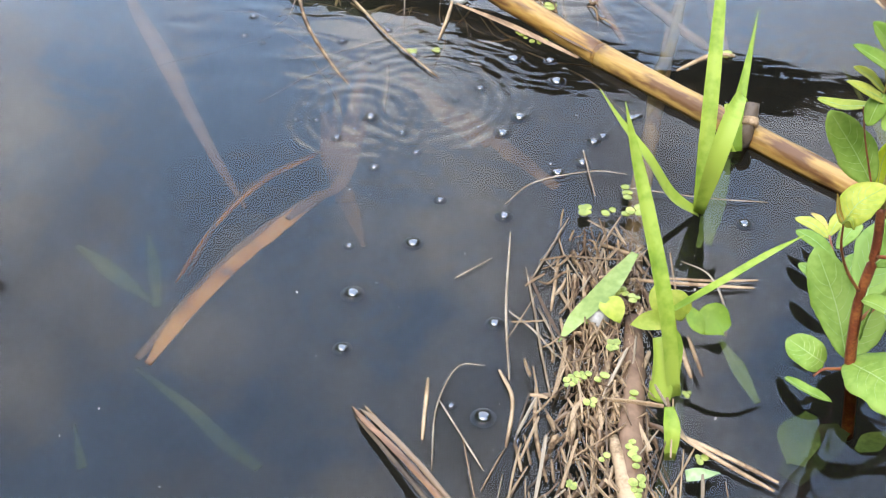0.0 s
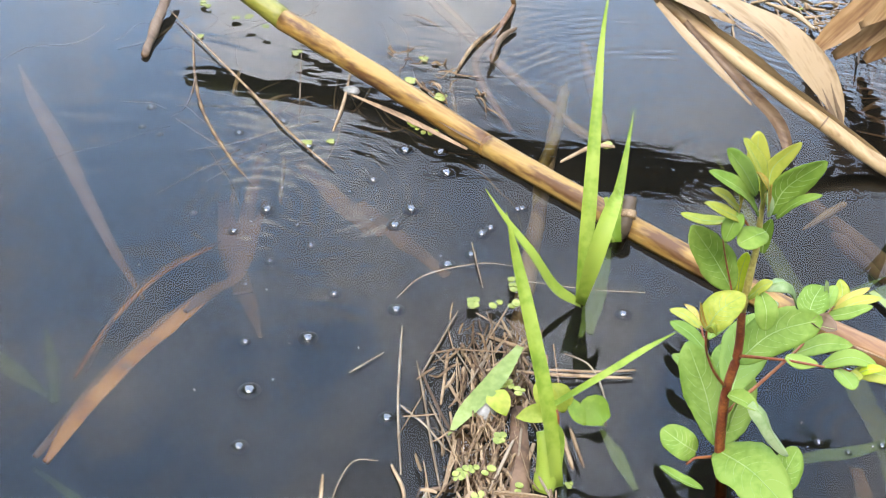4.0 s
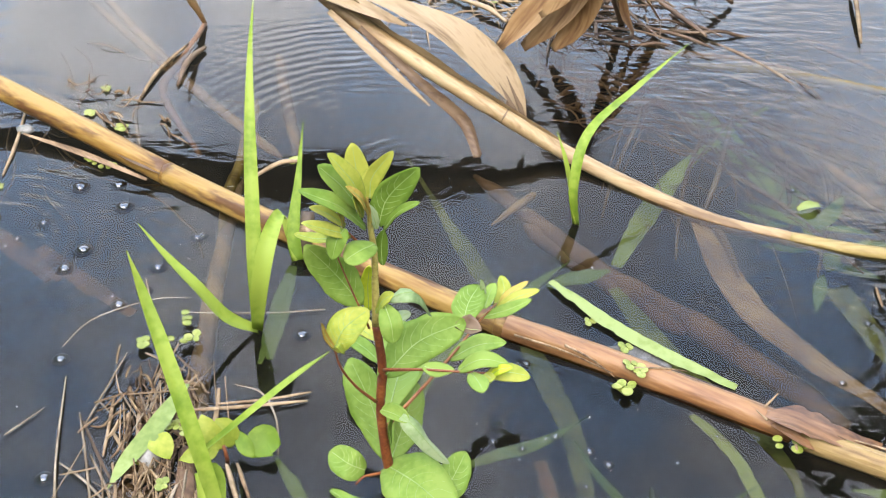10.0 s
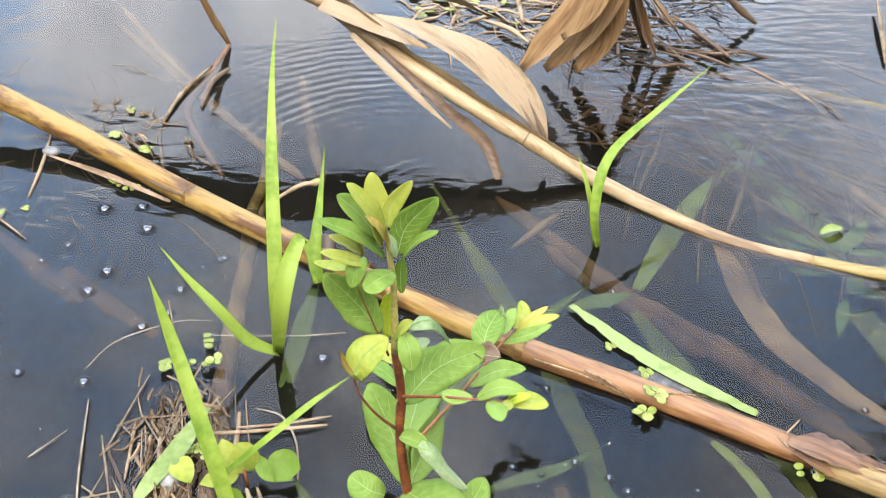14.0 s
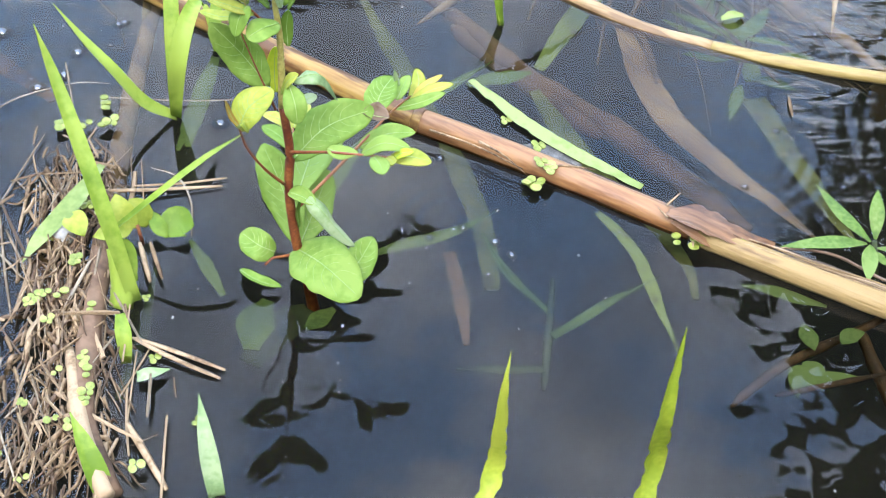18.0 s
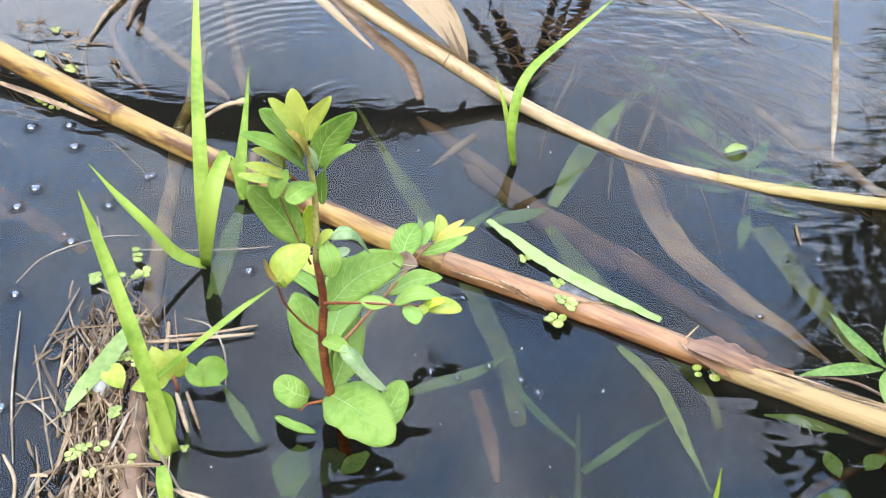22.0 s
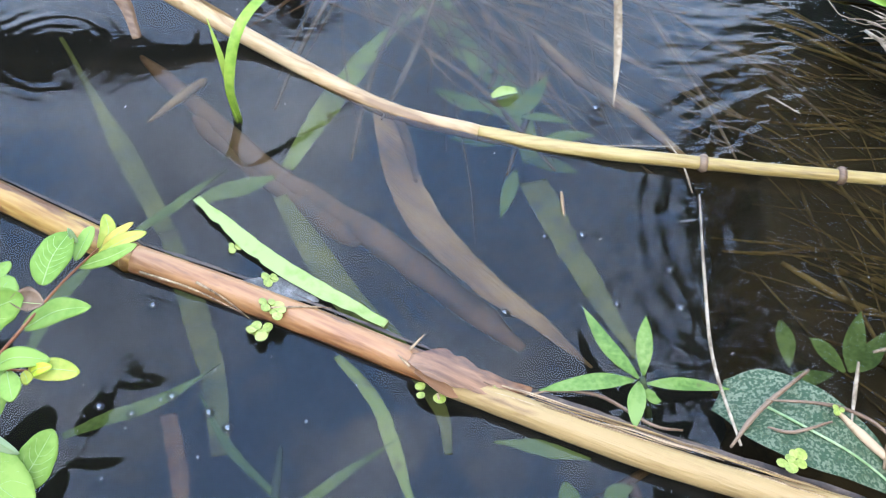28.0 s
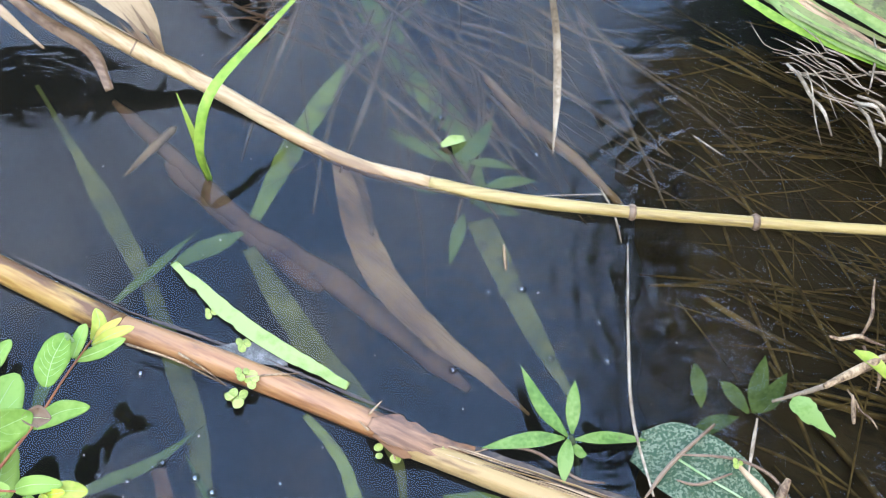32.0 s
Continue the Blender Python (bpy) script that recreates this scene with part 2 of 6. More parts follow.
GREEN = organic("fresh_grass_green", (0.11, 0.19, 0.016), (0.165, 0.25, 0.026), (0.23, 0.31, 0.045), 25, (1, 1, 1), 0.5, 0.15, 0.3, spec=0.25)
PALEGRASS = organic("pale_grass_leaf", (0.13, 0.19, 0.045), (0.18, 0.24, 0.065), (0.23, 0.29, 0.095), 25, (1, 1, 1), 0.5, 0.15, 0.3, spec=0.25)
LEAF = organic("seedling_leaf", (0.10, 0.178, 0.023), (0.132, 0.22, 0.034), (0.17, 0.258, 0.05), 30, (1, 1, 1), 0.6, 0.15, 0.26, spec=0.18)
# brighter copy of the young leaf, with the light put into its colour
BRIGHT = organic("lit_young_leaf", (0.26, 0.36, 0.018), (0.32, 0.41, 0.025), (0.39, 0.45, 0.035), 40, (1, 1, 1), 0.5, 0.12, 0.3, spec=0.25)
BUDBROWN = organic("bronze_bud_leaf", (0.26, 0.17, 0.03), (0.34, 0.24, 0.045), (0.42, 0.34, 0.07), 60, (1, 1, 1), 0.5, 0.2, 0.35)
TWIGGREEN = organic("young_twig", (0.16, 0.13, 0.03), (0.24, 0.20, 0.05), (0.32, 0.28, 0.08), 80, (1, 1, 1), 0.5, 0.2)
YOUNG = organic("young_leaf", (0.18, 0.235, 0.026), (0.24, 0.28, 0.038), (0.30, 0.32, 0.054), 40, (1, 1, 1), 0.5, 0.12, 0.26, spec=0.22)
PALE = organic("pale_leaf_underside", (0.13, 0.2, 0.075), (0.18, 0.26, 0.11), (0.25, 0.32, 0.165), 40, (1, 1, 1), 0.6, 0.15, 0.2, spec=0.25)
RIB = organic("leaf_rib", (0.14, 0.235, 0.055), (0.175, 0.27, 0.075), (0.215, 0.305, 0.10), 60, (1, 1, 1), 0.6, 0.1)
HUSKBROWN = organic("torn_husk", (0.0305, 0.013, 0.00609), (0.0914, 0.0435, 0.0174), (0.157, 0.0827, 0.0391), 45, (0.12, 1, 1), 0.55, 0.9, turn=32)
BOGSTEM = organic("bog_stem", (0.018, 0.009, 0.003), (0.042, 0.021, 0.007), (0.075, 0.04, 0.014), 30, (1, 1, 1), 0.8, 0.4)
REDSTEM = organic("red_stem", (0.10, 0.022, 0.007), (0.155, 0.042, 0.012), (0.21, 0.078, 0.022), 80, (1, 1, 1), 0.5, 0.25)
CANE = organic("wet_cane", (0.05, 0.024, 0.006), (0.16, 0.086, 0.017), (0.23, 0.144, 0.038), 38, (0.10, 1, 1), 0.45, 0.5, spots=(55, 0.56, (0.075, 0.034, 0.010)), turn=34, spec=0.3)
CANE_RED = organic("reddish_cane", (0.035, 0.014, 0.005), (0.125, 0.051, 0.0145), (0.2, 0.1, 0.036), 38, (0.10, 1, 1), 0.45, 0.5, spots=(60, 0.60, (0.055, 0.026, 0.014)), turn=32)
CANE_YEL = organic("yellow_cane", (0.104, 0.104, 0.0122), (0.146, 0.14, 0.0213), (0.177, 0.164, 0.0365), 38, (0.10, 1, 1), 0.4, 0.3, turn=40)
CANE_PALE = organic("pale_split_cane", (0.07, 0.038, 0.011), (0.145, 0.09, 0.029), (0.205, 0.14, 0.055), 60, (0.06, 1, 1), 0.55, 0.8, spots=(60, 0.66, (0.09, 0.05, 0.02)), turn=27, spec=0.25)
DRY = organic("dry_reed_leaf", (0.10, 0.06, 0.026), (0.20, 0.138, 0.068), (0.275, 0.20, 0.11), 60, (0.08, 1, 0.3), 0.6, 0.6, 0.15, spots=(26, 0.68, (0.13, 0.075, 0.032)), turn=30)
DRYDARK = organic("brown_dry_leaf", (0.0274, 0.0158, 0.00792), (0.0731, 0.0426, 0.0207), (0.116, 0.0761, 0.0426), 45, (0.15, 1, 1), 0.6, 0.7, turn=36)
DRYTAN = organic("tan_dry_leaf", (0.13, 0.062, 0.02), (0.225, 0.125, 0.047), (0.31, 0.19, 0.082), 60, (0.1, 1, 0.1), 0.6, 0.5, 0.3)
STALKTAN = organic("tan_reed_stalk", (0.12, 0.07, 0.028), (0.225, 0.15, 0.068), (0.30, 0.22, 0.115), 55, (0.1, 1, 0.3), 0.55, 0.5, spots=(60, 0.62, (0.13, 0.07, 0.03)), turn=30)
STRAW = organic("straw", (0.06, 0.036, 0.019), (0.165, 0.112, 0.06), (0.27, 0.195, 0.115), 60, (1, 1, 1), 0.65, 0.4, spec=0.2)
PALESTRAW = organic("bleached_straw", (0.10, 0.075, 0.046), (0.165, 0.13, 0.085), (0.25, 0.21, 0.15), 60, (1, 1, 1), 0.65, 0.4, spec=0.2)
YSTRAW = organic("yellow_reed", (0.08, 0.05, 0.012), (0.16, 0.11, 0.028), (0.215, 0.16, 0.05), 60, (0.1, 1, 1), 0.5, 0.4, spots=(40, 0.66, (0.13, 0.07, 0.02)), turn=10)
SUBBROWN = organic("sunken_brown_stem", (0.15, 0.055, 0.010), (0.27, 0.112, 0.022), (0.36, 0.175, 0.045), 45, (1, 1, 1), 0.8, 0.5, spots=(70, 0.62, (0.13, 0.065, 0.025)))
SUBLEAF = organic("sunken_brown_leaf", (0.06, 0.036, 0.017), (0.16, 0.1, 0.05), (0.25, 0.168, 0.092), 70, (0.16, 1, 1), 0.8, 0.9, turn=50)
SUBGREEN = organic("sunken_green_leaf", (0.04, 0.072, 0.014), (0.066, 0.108, 0.023), (0.10, 0.148, 0.038), 40, (1, 1, 1), 0.8, 0.3)
TIP = organic("bright_grass_tip", (0.19, 0.25, 0.016), (0.25, 0.31, 0.024), (0.32, 0.36, 0.04), 40, (1, 1, 1), 0.5, 0.15, 0.3)
OLIVE = organic("olive_sunken_leaf", (0.045, 0.055, 0.014), (0.075, 0.088, 0.022), (0.11, 0.122, 0.036), 45, (1, 1, 1), 0.8, 0.4, spots=(50, 0.6, (0.05, 0.05, 0.018)))
# paler copy of the sunken leaf, sunlight put into its colour
SUBPALE = organic("sunlit_sunken_leaf", (0.09, 0.13, 0.026), (0.13, 0.178, 0.04), (0.18, 0.23, 0.064), 40, (1, 1, 1), 0.7, 0.3, spots=(60, 0.62, (0.085, 0.095, 0.028)))
WPLANT = organic("water_plant_leaf", (0.06, 0.115, 0.018), (0.095, 0.16, 0.03), (0.135, 0.20, 0.05), 40, (1, 1, 1), 0.55, 0.2, 0.25, spots=(70, 0.68, (0.05, 0.055, 0.022)), spec=0.25)
# darker copies for deep leaves: the water's murk is put into the colour
DEEPGREEN = organic("murk_green_leaf", (0.014, 0.022, 0.007), (0.026, 0.038, 0.013), (0.042, 0.056, 0.02), 25, (1, 1, 1), 0.8, 0.3)
DEEPBROWN = organic("murk_and_rot_brown", (0.045, 0.023, 0.011), (0.088, 0.05, 0.025), (0.125, 0.075, 0.042), 25, (1, 1, 1), 0.8, 0.3)
WEED = organic("brown_water_weed", (0.03, 0.018, 0.0045), (0.078, 0.049, 0.013), (0.145, 0.098, 0.028), 20, (1, 1, 1), 0.8, 0.3)
WEEDBED = organic("weed_bed", (0.003, 0.002, 0.0007), (0.009, 0.0055, 0.0017), (0.028, 0.017, 0.005), 26, (0.22, 1, 1), 0.85, 0.6, turn=32)
ROOT = organic("pale_roots", (0.06, 0.04, 0.026), (0.11, 0.078, 0.05), (0.165, 0.122, 0.082), 20, (1, 1, 1), 0.8, 0.3)
DUCK = organic("duckweed_frond", (0.13, 0.165, 0.022), (0.18, 0.22, 0.035), (0.25, 0.28, 0.065), 150, (1, 1, 1), 0.4, 0.2, 0.2)
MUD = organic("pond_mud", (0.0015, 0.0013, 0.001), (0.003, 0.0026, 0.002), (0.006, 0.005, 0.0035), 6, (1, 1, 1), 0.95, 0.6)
SPECKLE = organic("speckled_leaf", (0.014, 0.026, 0.009), (0.032, 0.048, 0.02), (0.085, 0.10, 0.06), 130, (1, 1, 1), 0.6, 0.5, spots=(430, 0.48, (0.018, 0.038, 0.016)), spec=0.2)
BARK = organic("dark_bark", (0.03, 0.02, 0.012), (0.07, 0.045, 0.03), (0.12, 0.08, 0.05), 40, (1, 1, 1), 0.85, 0.8)
BUSH = organic("shrub_leaf", (0.025, 0.05, 0.010), (0.04, 0.08, 0.016), (0.065, 0.115, 0.025), 20, (1, 1, 1), 0.5, 0.2, 0.1)
WHITE = organic("white_bud", (0.0974, 0.104, 0.0914), (0.183, 0.183, 0.164), (0.231, 0.231, 0.219), 60, (1, 1, 1), 0.5, 0.2)
# rotten stems, and the strips that imitate the cane's dark reflection
BLACK = organic("rotten_stem_and_waterline_shade", (0.013, 0.0087, 0.00609), (0.0305, 0.0209, 0.0139), (0.0609, 0.0435, 0.0261), 40, (1, 1, 1), 0.6, 0.7)
SILTFILM = organic("silt_film", (0.0365, 0.0365, 0.0335), (0.067, 0.067, 0.0609), (0.11, 0.11, 0.104), 90, (1, 1, 1), 0.7, 0.6)


def bubble_material(name, tint, ior):
    m, n, l = mat_new(name)
    n.remove(n["Principled BSDF"])
    fr, gl, tr, mix = (n.new("ShaderNode" + k) for k in ("Fresnel", "BsdfGlossy", "BsdfTransparent", "MixShader"))
    fr.inputs["IOR"].default_value = ior
    gl.inputs["Roughness"].default_value = 0.0
    tr.inputs["Color"].default_value = (tint, tint, tint, 1)
    l.new(fr.outputs["Fac"], mix.inputs["Fac"])
    l.new(tr.outputs["BSDF"], mix.inputs[1])
    l.new(gl.outputs["BSDF"], mix.inputs[2])
    l.new(mix.outputs["Shader"], n["Material Output"].inputs["Surface"])
    return m


# high IOR strengthens the dome's glint
BUBBLE = bubble_material("bubble_film", 0.62, 2.1)
# the dark refraction ring round a bubble is put into this tint
RIM = bubble_material("dark_tint_rim", 0.36, 1.34)


# ---------- helpers of this scene ----------
def spline(pts, n):
    """n points along a smooth curve through pts."""
    p = [Vector(q) for q in pts]
    if len(p) == 2:
        return [p[0].lerp(p[1], i / (n - 1)) for i in range(n)]
    p = [p[0] * 2 - p[1]] + p + [p[-1] * 2 - p[-2]]
    out, spans = [], len(p) - 3
    for i in range(n):
        u = i / (n - 1) * spans
        k = min(int(u), spans - 1)
        u -= k
        a, b, c, d = p[k:k + 4]
        out.append(0.5 * (2 * b + (c - a) * u + (2 * a - 5 * b + 4 * c - d) * u * u + (3 * b - a - 3 * c + d) * u ** 3))
    return out


def at_profile(values, u):
    x = u * (len(values) - 1)
    k = min(int(x), len(values) - 2)
    return values[k] + (values[k + 1] - values[k]) * (x - k)


def smooth_profile(values, u):
    """The profile as a smooth curve through its values, never below nought."""
    x = u * (len(values) - 1)
    k = min(int(x), len(values) - 2)
    x -= k
    a, b, c, d = (values[min(max(k + i, 0), len(values) - 1)] for i in (-1, 0, 1, 2))
    return max(0.5 * (2 * b + (c - a) * x + (2 * a - 5 * b + 4 * c - d) * x * x + (3 * b - a - 3 * c + d) * x ** 3), 0.0)


def tube(pts, radii, n=24, seg=10, rough=0.0, flat=1.0, bm=None):
    """A tapered stem along pts. rough: uneven girth; flat: squashed in height."""
    bm = bm or bmesh.new()
    line, rings = spline(pts, n), []
    for i, c in enumerate(line):
        d = (line[min(i + 1, n - 1)] - line[max(i - 1, 0)]).normalized()
        side = d.cross(Vector((0, 0, 1)))
        side = side.normalized() if side.length > 1e-4 else Vector((1, 0, 0))
        up = side.cross(d)
        r = at_profile(radii, i / (n - 1))
        ring = []
        for k in range(seg):
            a = 2 * math.pi * k / seg
            v = side * math.cos(a) + up * (math.sin(a) * flat)
            q = r * (1 + rough * noise.noise(c * 60 + v * 3))
            ring.append(bm.verts.new(c + v * q))
        rings.append(ring)
    for a, b in zip(rings, rings[1:]):
        for k in range(seg):
            bm.faces.new((a[k], a[(k + 1) % seg], b[(k + 1) % seg], b[k]))
    bm.faces.new(rings[0][::-1])
    bm.faces.new(rings[-1])
    return bm


def blade(pts, widths, n=18, fold=0.25, twist=(0, 0), thick=0.0004, wavy=0.0, up=(0, 0, 1), notch=0.0, bm=None):
    """A thin leaf along pts: width profile, fold along the midrib, twist in degrees from base to tip, wavy edges."""
    bm = bm or bmesh.new()
    line, rings = spline(pts, n), []
    chord = (line[-1] - line[0]).normalized()
    across = chord.cross(Vector(up).normalized())
    if across.length < 0.25:
        across = chord.cross(Vector((0.35, -0.9, 0.25)))
    for i, c in enumerate(line):
        u = i / (n - 1)
        d = (line[min(i + 1, n - 1)] - line[max(i - 1, 0)]).normalized()
        side = (across - d * across.dot(d)).normalized()
        side = Matrix.Rotation(radians(twist[0] + (twist[1] - twist[0]) * u), 3, d) @ side
        nor = side.cross(d).normalized()
        w = max(smooth_profile(widths, u), 0.0003) / 2
        wob = [1 - notch * max(0, noise.noise(c * 130 + Vector((k * 9, 0, 0)))) for k in range(2)]
        rim = [noise.noise(c * 32 + side * s * 0.3) * wavy for s in (-1, 1)]
        top = [c - side * w * wob[0] + nor * (w * fold + rim[0]), c - side * w * 0.5 + nor * w * fold * 0.38, c,
               c + side * w * 0.5 + nor * w * fold * 0.38, c + side * w * wob[1] + nor * (w * fold + rim[1])]
        low = [v - nor * thick for v in top[3:0:-1]]
        rings.append([bm.verts.new(v) for v in top + low])
    m = len(rings[0])
    for a, b in zip(rings, rings[1:]):
        for k in range(m):
            bm.faces.new((a[k], a[(k + 1) % m], b[(k + 1) % m], b[k]))
        for k in (0, 4):
            bm.edges.get((a[k], b[k])).smooth = False
    bm.faces.new(rings[0][::-1])
    bm.faces.new(rings[-1])
    return bm


def mesh_of(name, bm, material, smooth=True):
    bmesh.ops.recalc_face_normals(bm, faces=bm.faces)
    me = bpy.data.meshes.new(name)
    bm.to_mesh(me)
    bm.free()
    me.materials.append(material)
    me.polygons.foreach_set("use_smooth", [smooth] * len(me.polygons))
    return me


def thing(name, label, category, group="", kind=""):
    return tagged(new(name), label, category, group, kind)


def part(name, bm, material, parent=None, label="", smooth=True):
    ob = new(name, mesh_of(name, bm, material, smooth))
    ob.parent = parent
    return tagged(ob, label)


def solo(name, bm, material, label, category, group="", kind=""):
    return tagged(new(name, mesh_of(name, bm, material)), label, category, group, kind)


GRASS = (0.45, 0.9, 1.0, 0.95, 0.8, 0.55, 0.28, 0.02)
OVATE = (0.12, 0.55, 0.9, 1.0, 0.95, 0.8, 0.5, 0.03)
LANCE = (0.2, 0.6, 0.9, 1.0, 0.9, 0.7, 0.4, 0.03)
STRAP = (0.6, 0.9, 1.0, 1.0, 1.0, 0.95, 0.85, 0.5)


def wide(profile, w):
    return tuple(v * w for v in profile)


# ---------- the pond ----------
bm = bmesh.new()
bmesh.ops.create_grid(bm, x_segments=60, y_segments=60, size=40)
for v in bm.verts:
    v.co.z = -0.16 + 0.02 * noise.noise(v.co * 0.7)
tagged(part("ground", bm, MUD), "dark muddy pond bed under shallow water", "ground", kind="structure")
bm = bmesh.new()
xs = [-40, -12, -4, -1.8] + [-1.2 + 0.08 * i for i in range(33)] + [2.0, 4, 12, 40]
ys = [-40, -12, -4, -1.2] + [-0.4 + 0.08 * i for i in range(33)] + [2.8, 5, 14, 40]
rows = [[bm.verts.new((x, y, 0)) for x in xs] for y in ys]
for a, b in zip(rows, rows[1:]):
    for i in range(len(xs) - 1):
        bm.faces.new((a[i], a[i + 1], b[i + 1], b[i]))
water = tagged(part("water", bm, water_material()), "still dark pond water mirroring a cloudy sky", "water", kind="structure")

# ---------- the long cane floating across the pond ----------
cane = thing("floating_cane", "long waterlogged yellow-brown cane floating on the pond", "cane")
CANE_A = [(-0.544, 1.06, 0.062), (-0.481, 1.028, 0.042)]
CANE_B = [(-0.481, 1.028, 0.042), (-0.362, 0.972, 0.018)] + [(-0.246, 0.9, 0.004)]
CANE_C = [(-0.246, 0.9, 0.004), (-0.092, 0.796, 0.003), (0.05, 0.706, 0.003)]
CANE_D = [(0.05, 0.706, 0.003), (0.144, 0.661, 0.002)] + [(0.254, 0.602, 0.002)]
CANE_E = [(0.257, 0.594, 0.004), (0.385, 0.529, 0.006), (0.501, 0.485, 0.006)]
ext = [tuple(2.2 * a - 1.2 * b for a, b in zip(CANE_A[0], CANE_A[1]))]
part("internode", tube(ext + CANE_A, (0.0118, 0.0116), 16, 14, 0.05), CANE_YEL, cane, "greenish yellow internode")
part("internode", tube(CANE_B, (0.0116, 0.0112, 0.0108), 24, 14, 0.06), CANE, cane)
part("internode", tube(CANE_C, (0.0108, 0.0104, 0.0104), 30, 14, 0.06), CANE, cane)
part("internode", tube(CANE_D, (0.0104, 0.0104, 0.0100), 24, 14, 0.06), CANE_RED, cane, "reddish waterlogged internode")
part("internode", tube(CANE_E, (0.0090, 0.0092, 0.0092), 24, 14, 0.06), CANE_PALE, cane, "pale split internode")
for p, q in ((CANE_A[1], CANE_B[1]), (CANE_C[0], CANE_C[1]), (CANE_D[0], CANE_D[1])):
    d = (Vector(q) - Vector(p)).normalized()
    part("node", tube([Vector(p) - d * 0.004, Vector(p), Vector(p) + d * 0.004], (0.0104, 0.0114, 0.0104), 7, 14, 0.05), CANE, cane, "raised ring at a joint")

# ---------- the dry reed leaning out of the water, with its leaves ----------
reed = thing("dry_reed", "dry buff reed stalk leaning into the water with withered leaves", "reed")
STALK = [(-0.204, 1.089, 0.135), (-0.141, 1.076, 0.118), (-0.087, 1.039, 0.095), (-0.016, 1, 0.065), (0.059, 0.964, 0.036), (0.124, 0.941, 0.008)] + [(0.229, 0.867, -0.0025), (0.306, 0.836, -0.003), (0.371, 0.814, 0.001), (0.475, 0.791, 0.006), (0.581, 0.774, 0.008), (0.711, 0.756, 0.01)]
part("stalk", tube(STALK[:8], (0.0076, 0.0076, 0.0076, 0.0076, 0.0075, 0.0072, 0.0070, 0.0066), 54, 12, 0.07), STALKTAN, reed)
part("stalk_end", tube(STALK[7:], (0.0066, 0.0058, 0.0053, 0.0050, 0.0046), 40, 12, 0.06), YSTRAW, reed, "yellow end of the stalk lying on the water")
for p, q in ((STALK[4], STALK[5]), (STALK[9], STALK[10]), (STALK[10], STALK[11])):
    d = (Vector(q) - Vector(p)).normalized()
    part("node", tube([Vector(p) - d * 0.003, Vector(p), Vector(p) + d * 0.003], (0.0064, 0.0078, 0.0064), 6, 12, 0.05), DRYDARK, reed, "dark joint")
UP0 = Vector(STALK[0])
part("upper_stalk", tube([UP0 + Vector((-0.38, 0.42, 0.20)), UP0 + Vector((-0.17, 0.19, 0.08)), UP0], (0.0085, 0.0075, 0.0068), 24, 12, 0.06), DRY, reed)
for off, w in (((-0.05, 0.04, 0.02), 0.034), ((-0.13, 0.13, 0.05), 0.040), ((-0.20, 0.24, 0.09), 0.036)):
    a = UP0 + Vector(off)
    part("dry_leaf", blade([a, a + Vector((-0.05, 0.05, 0.05)), a + Vector((-0.13, 0.08, 0.04)), a + Vector((-0.21, 0.09, -0.02))], wide(LANCE, w), 22, 0.15, wavy=0.002, up=(0, 0.75, 0.65)), DRY, reed)
# added sheaths, nearly edge-on to the camera, that widen the stalk's dark reflection
for pts, ws in ((STALK[:4], (0.040, 0.058, 0.062, 0.050, 0.012)), ([UP0 + Vector((-0.2, 0.19, 0.09)), UP0 + Vector((-0.08, 0.08, 0.04)), UP0], (0.010, 0.044, 0.050, 0.040)), (STALK[2:6], (0.006, 0.028, 0.034, 0.026, 0.014, 0.002)),
                ([STALK[0], (-0.10, 1.10, 0.125), (-0.02, 1.085, 0.112), (0.04, 1.06, 0.10)], (0.006, 0.020, 0.022, 0.004))):
    part("sheath", blade([Vector(p) + Vector((0, 0.008, 0.004)) for p in pts], ws, 40, 0.1, wavy=0.003, notch=0.35, up=(0, 0.72, 0.69)), DRY, reed, "added dry sheath widening the stalk's reflection")
CAMUP = (0.0, -0.35, 0.93)
part("sheath", blade([(-0.139, 1.051, 0.125), (-0.093, 1.031, 0.116), (-0.06, 1.019, 0.108), (-0.034, 1.016, 0.1)], (0.018, 0.020, 0.017, 0.011, 0.003), 24, 0.35, wavy=0.001, up=CAMUP), DRY, reed, "dry sheath wrapped round the stalk")
part("dry_leaf", blade([(-0.088, 1.04, 0.122), (-0.037, 1.025, 0.112), (0.008, 1.01, 0.098), (0.048, 0.999, 0.068), (0.072, 0.987, 0.04), (0.082, 0.978, 0.014)], (0.004, 0.014, 0.023, 0.031, 0.036, 0.034, 0.024, 0.010, 0.003), 44, 0.16, (0, 10), wavy=0.002, up=CAMUP), DRY, reed)
part("dry_leaf", blade([(-0.108, 1.025, 0.108), (-0.064, 0.99, 0.082), (-0.011, 0.947, 0.055)], (0.006, 0.0095, 0.0085, 0.002), 18, 0.4, up=CAMUP), DRY, reed)
part("dry_leaf", blade([(-0.08, 1.023, 0.092), (-0.022, 0.987, 0.056), (0.021, 0.977, 0.022), (0.037, 0.949, 0)], (0.006, 0.010, 0.012, 0.009), 30, 0.8, (0, 40), wavy=0.002, up=CAMUP), DRYDARK, reed)
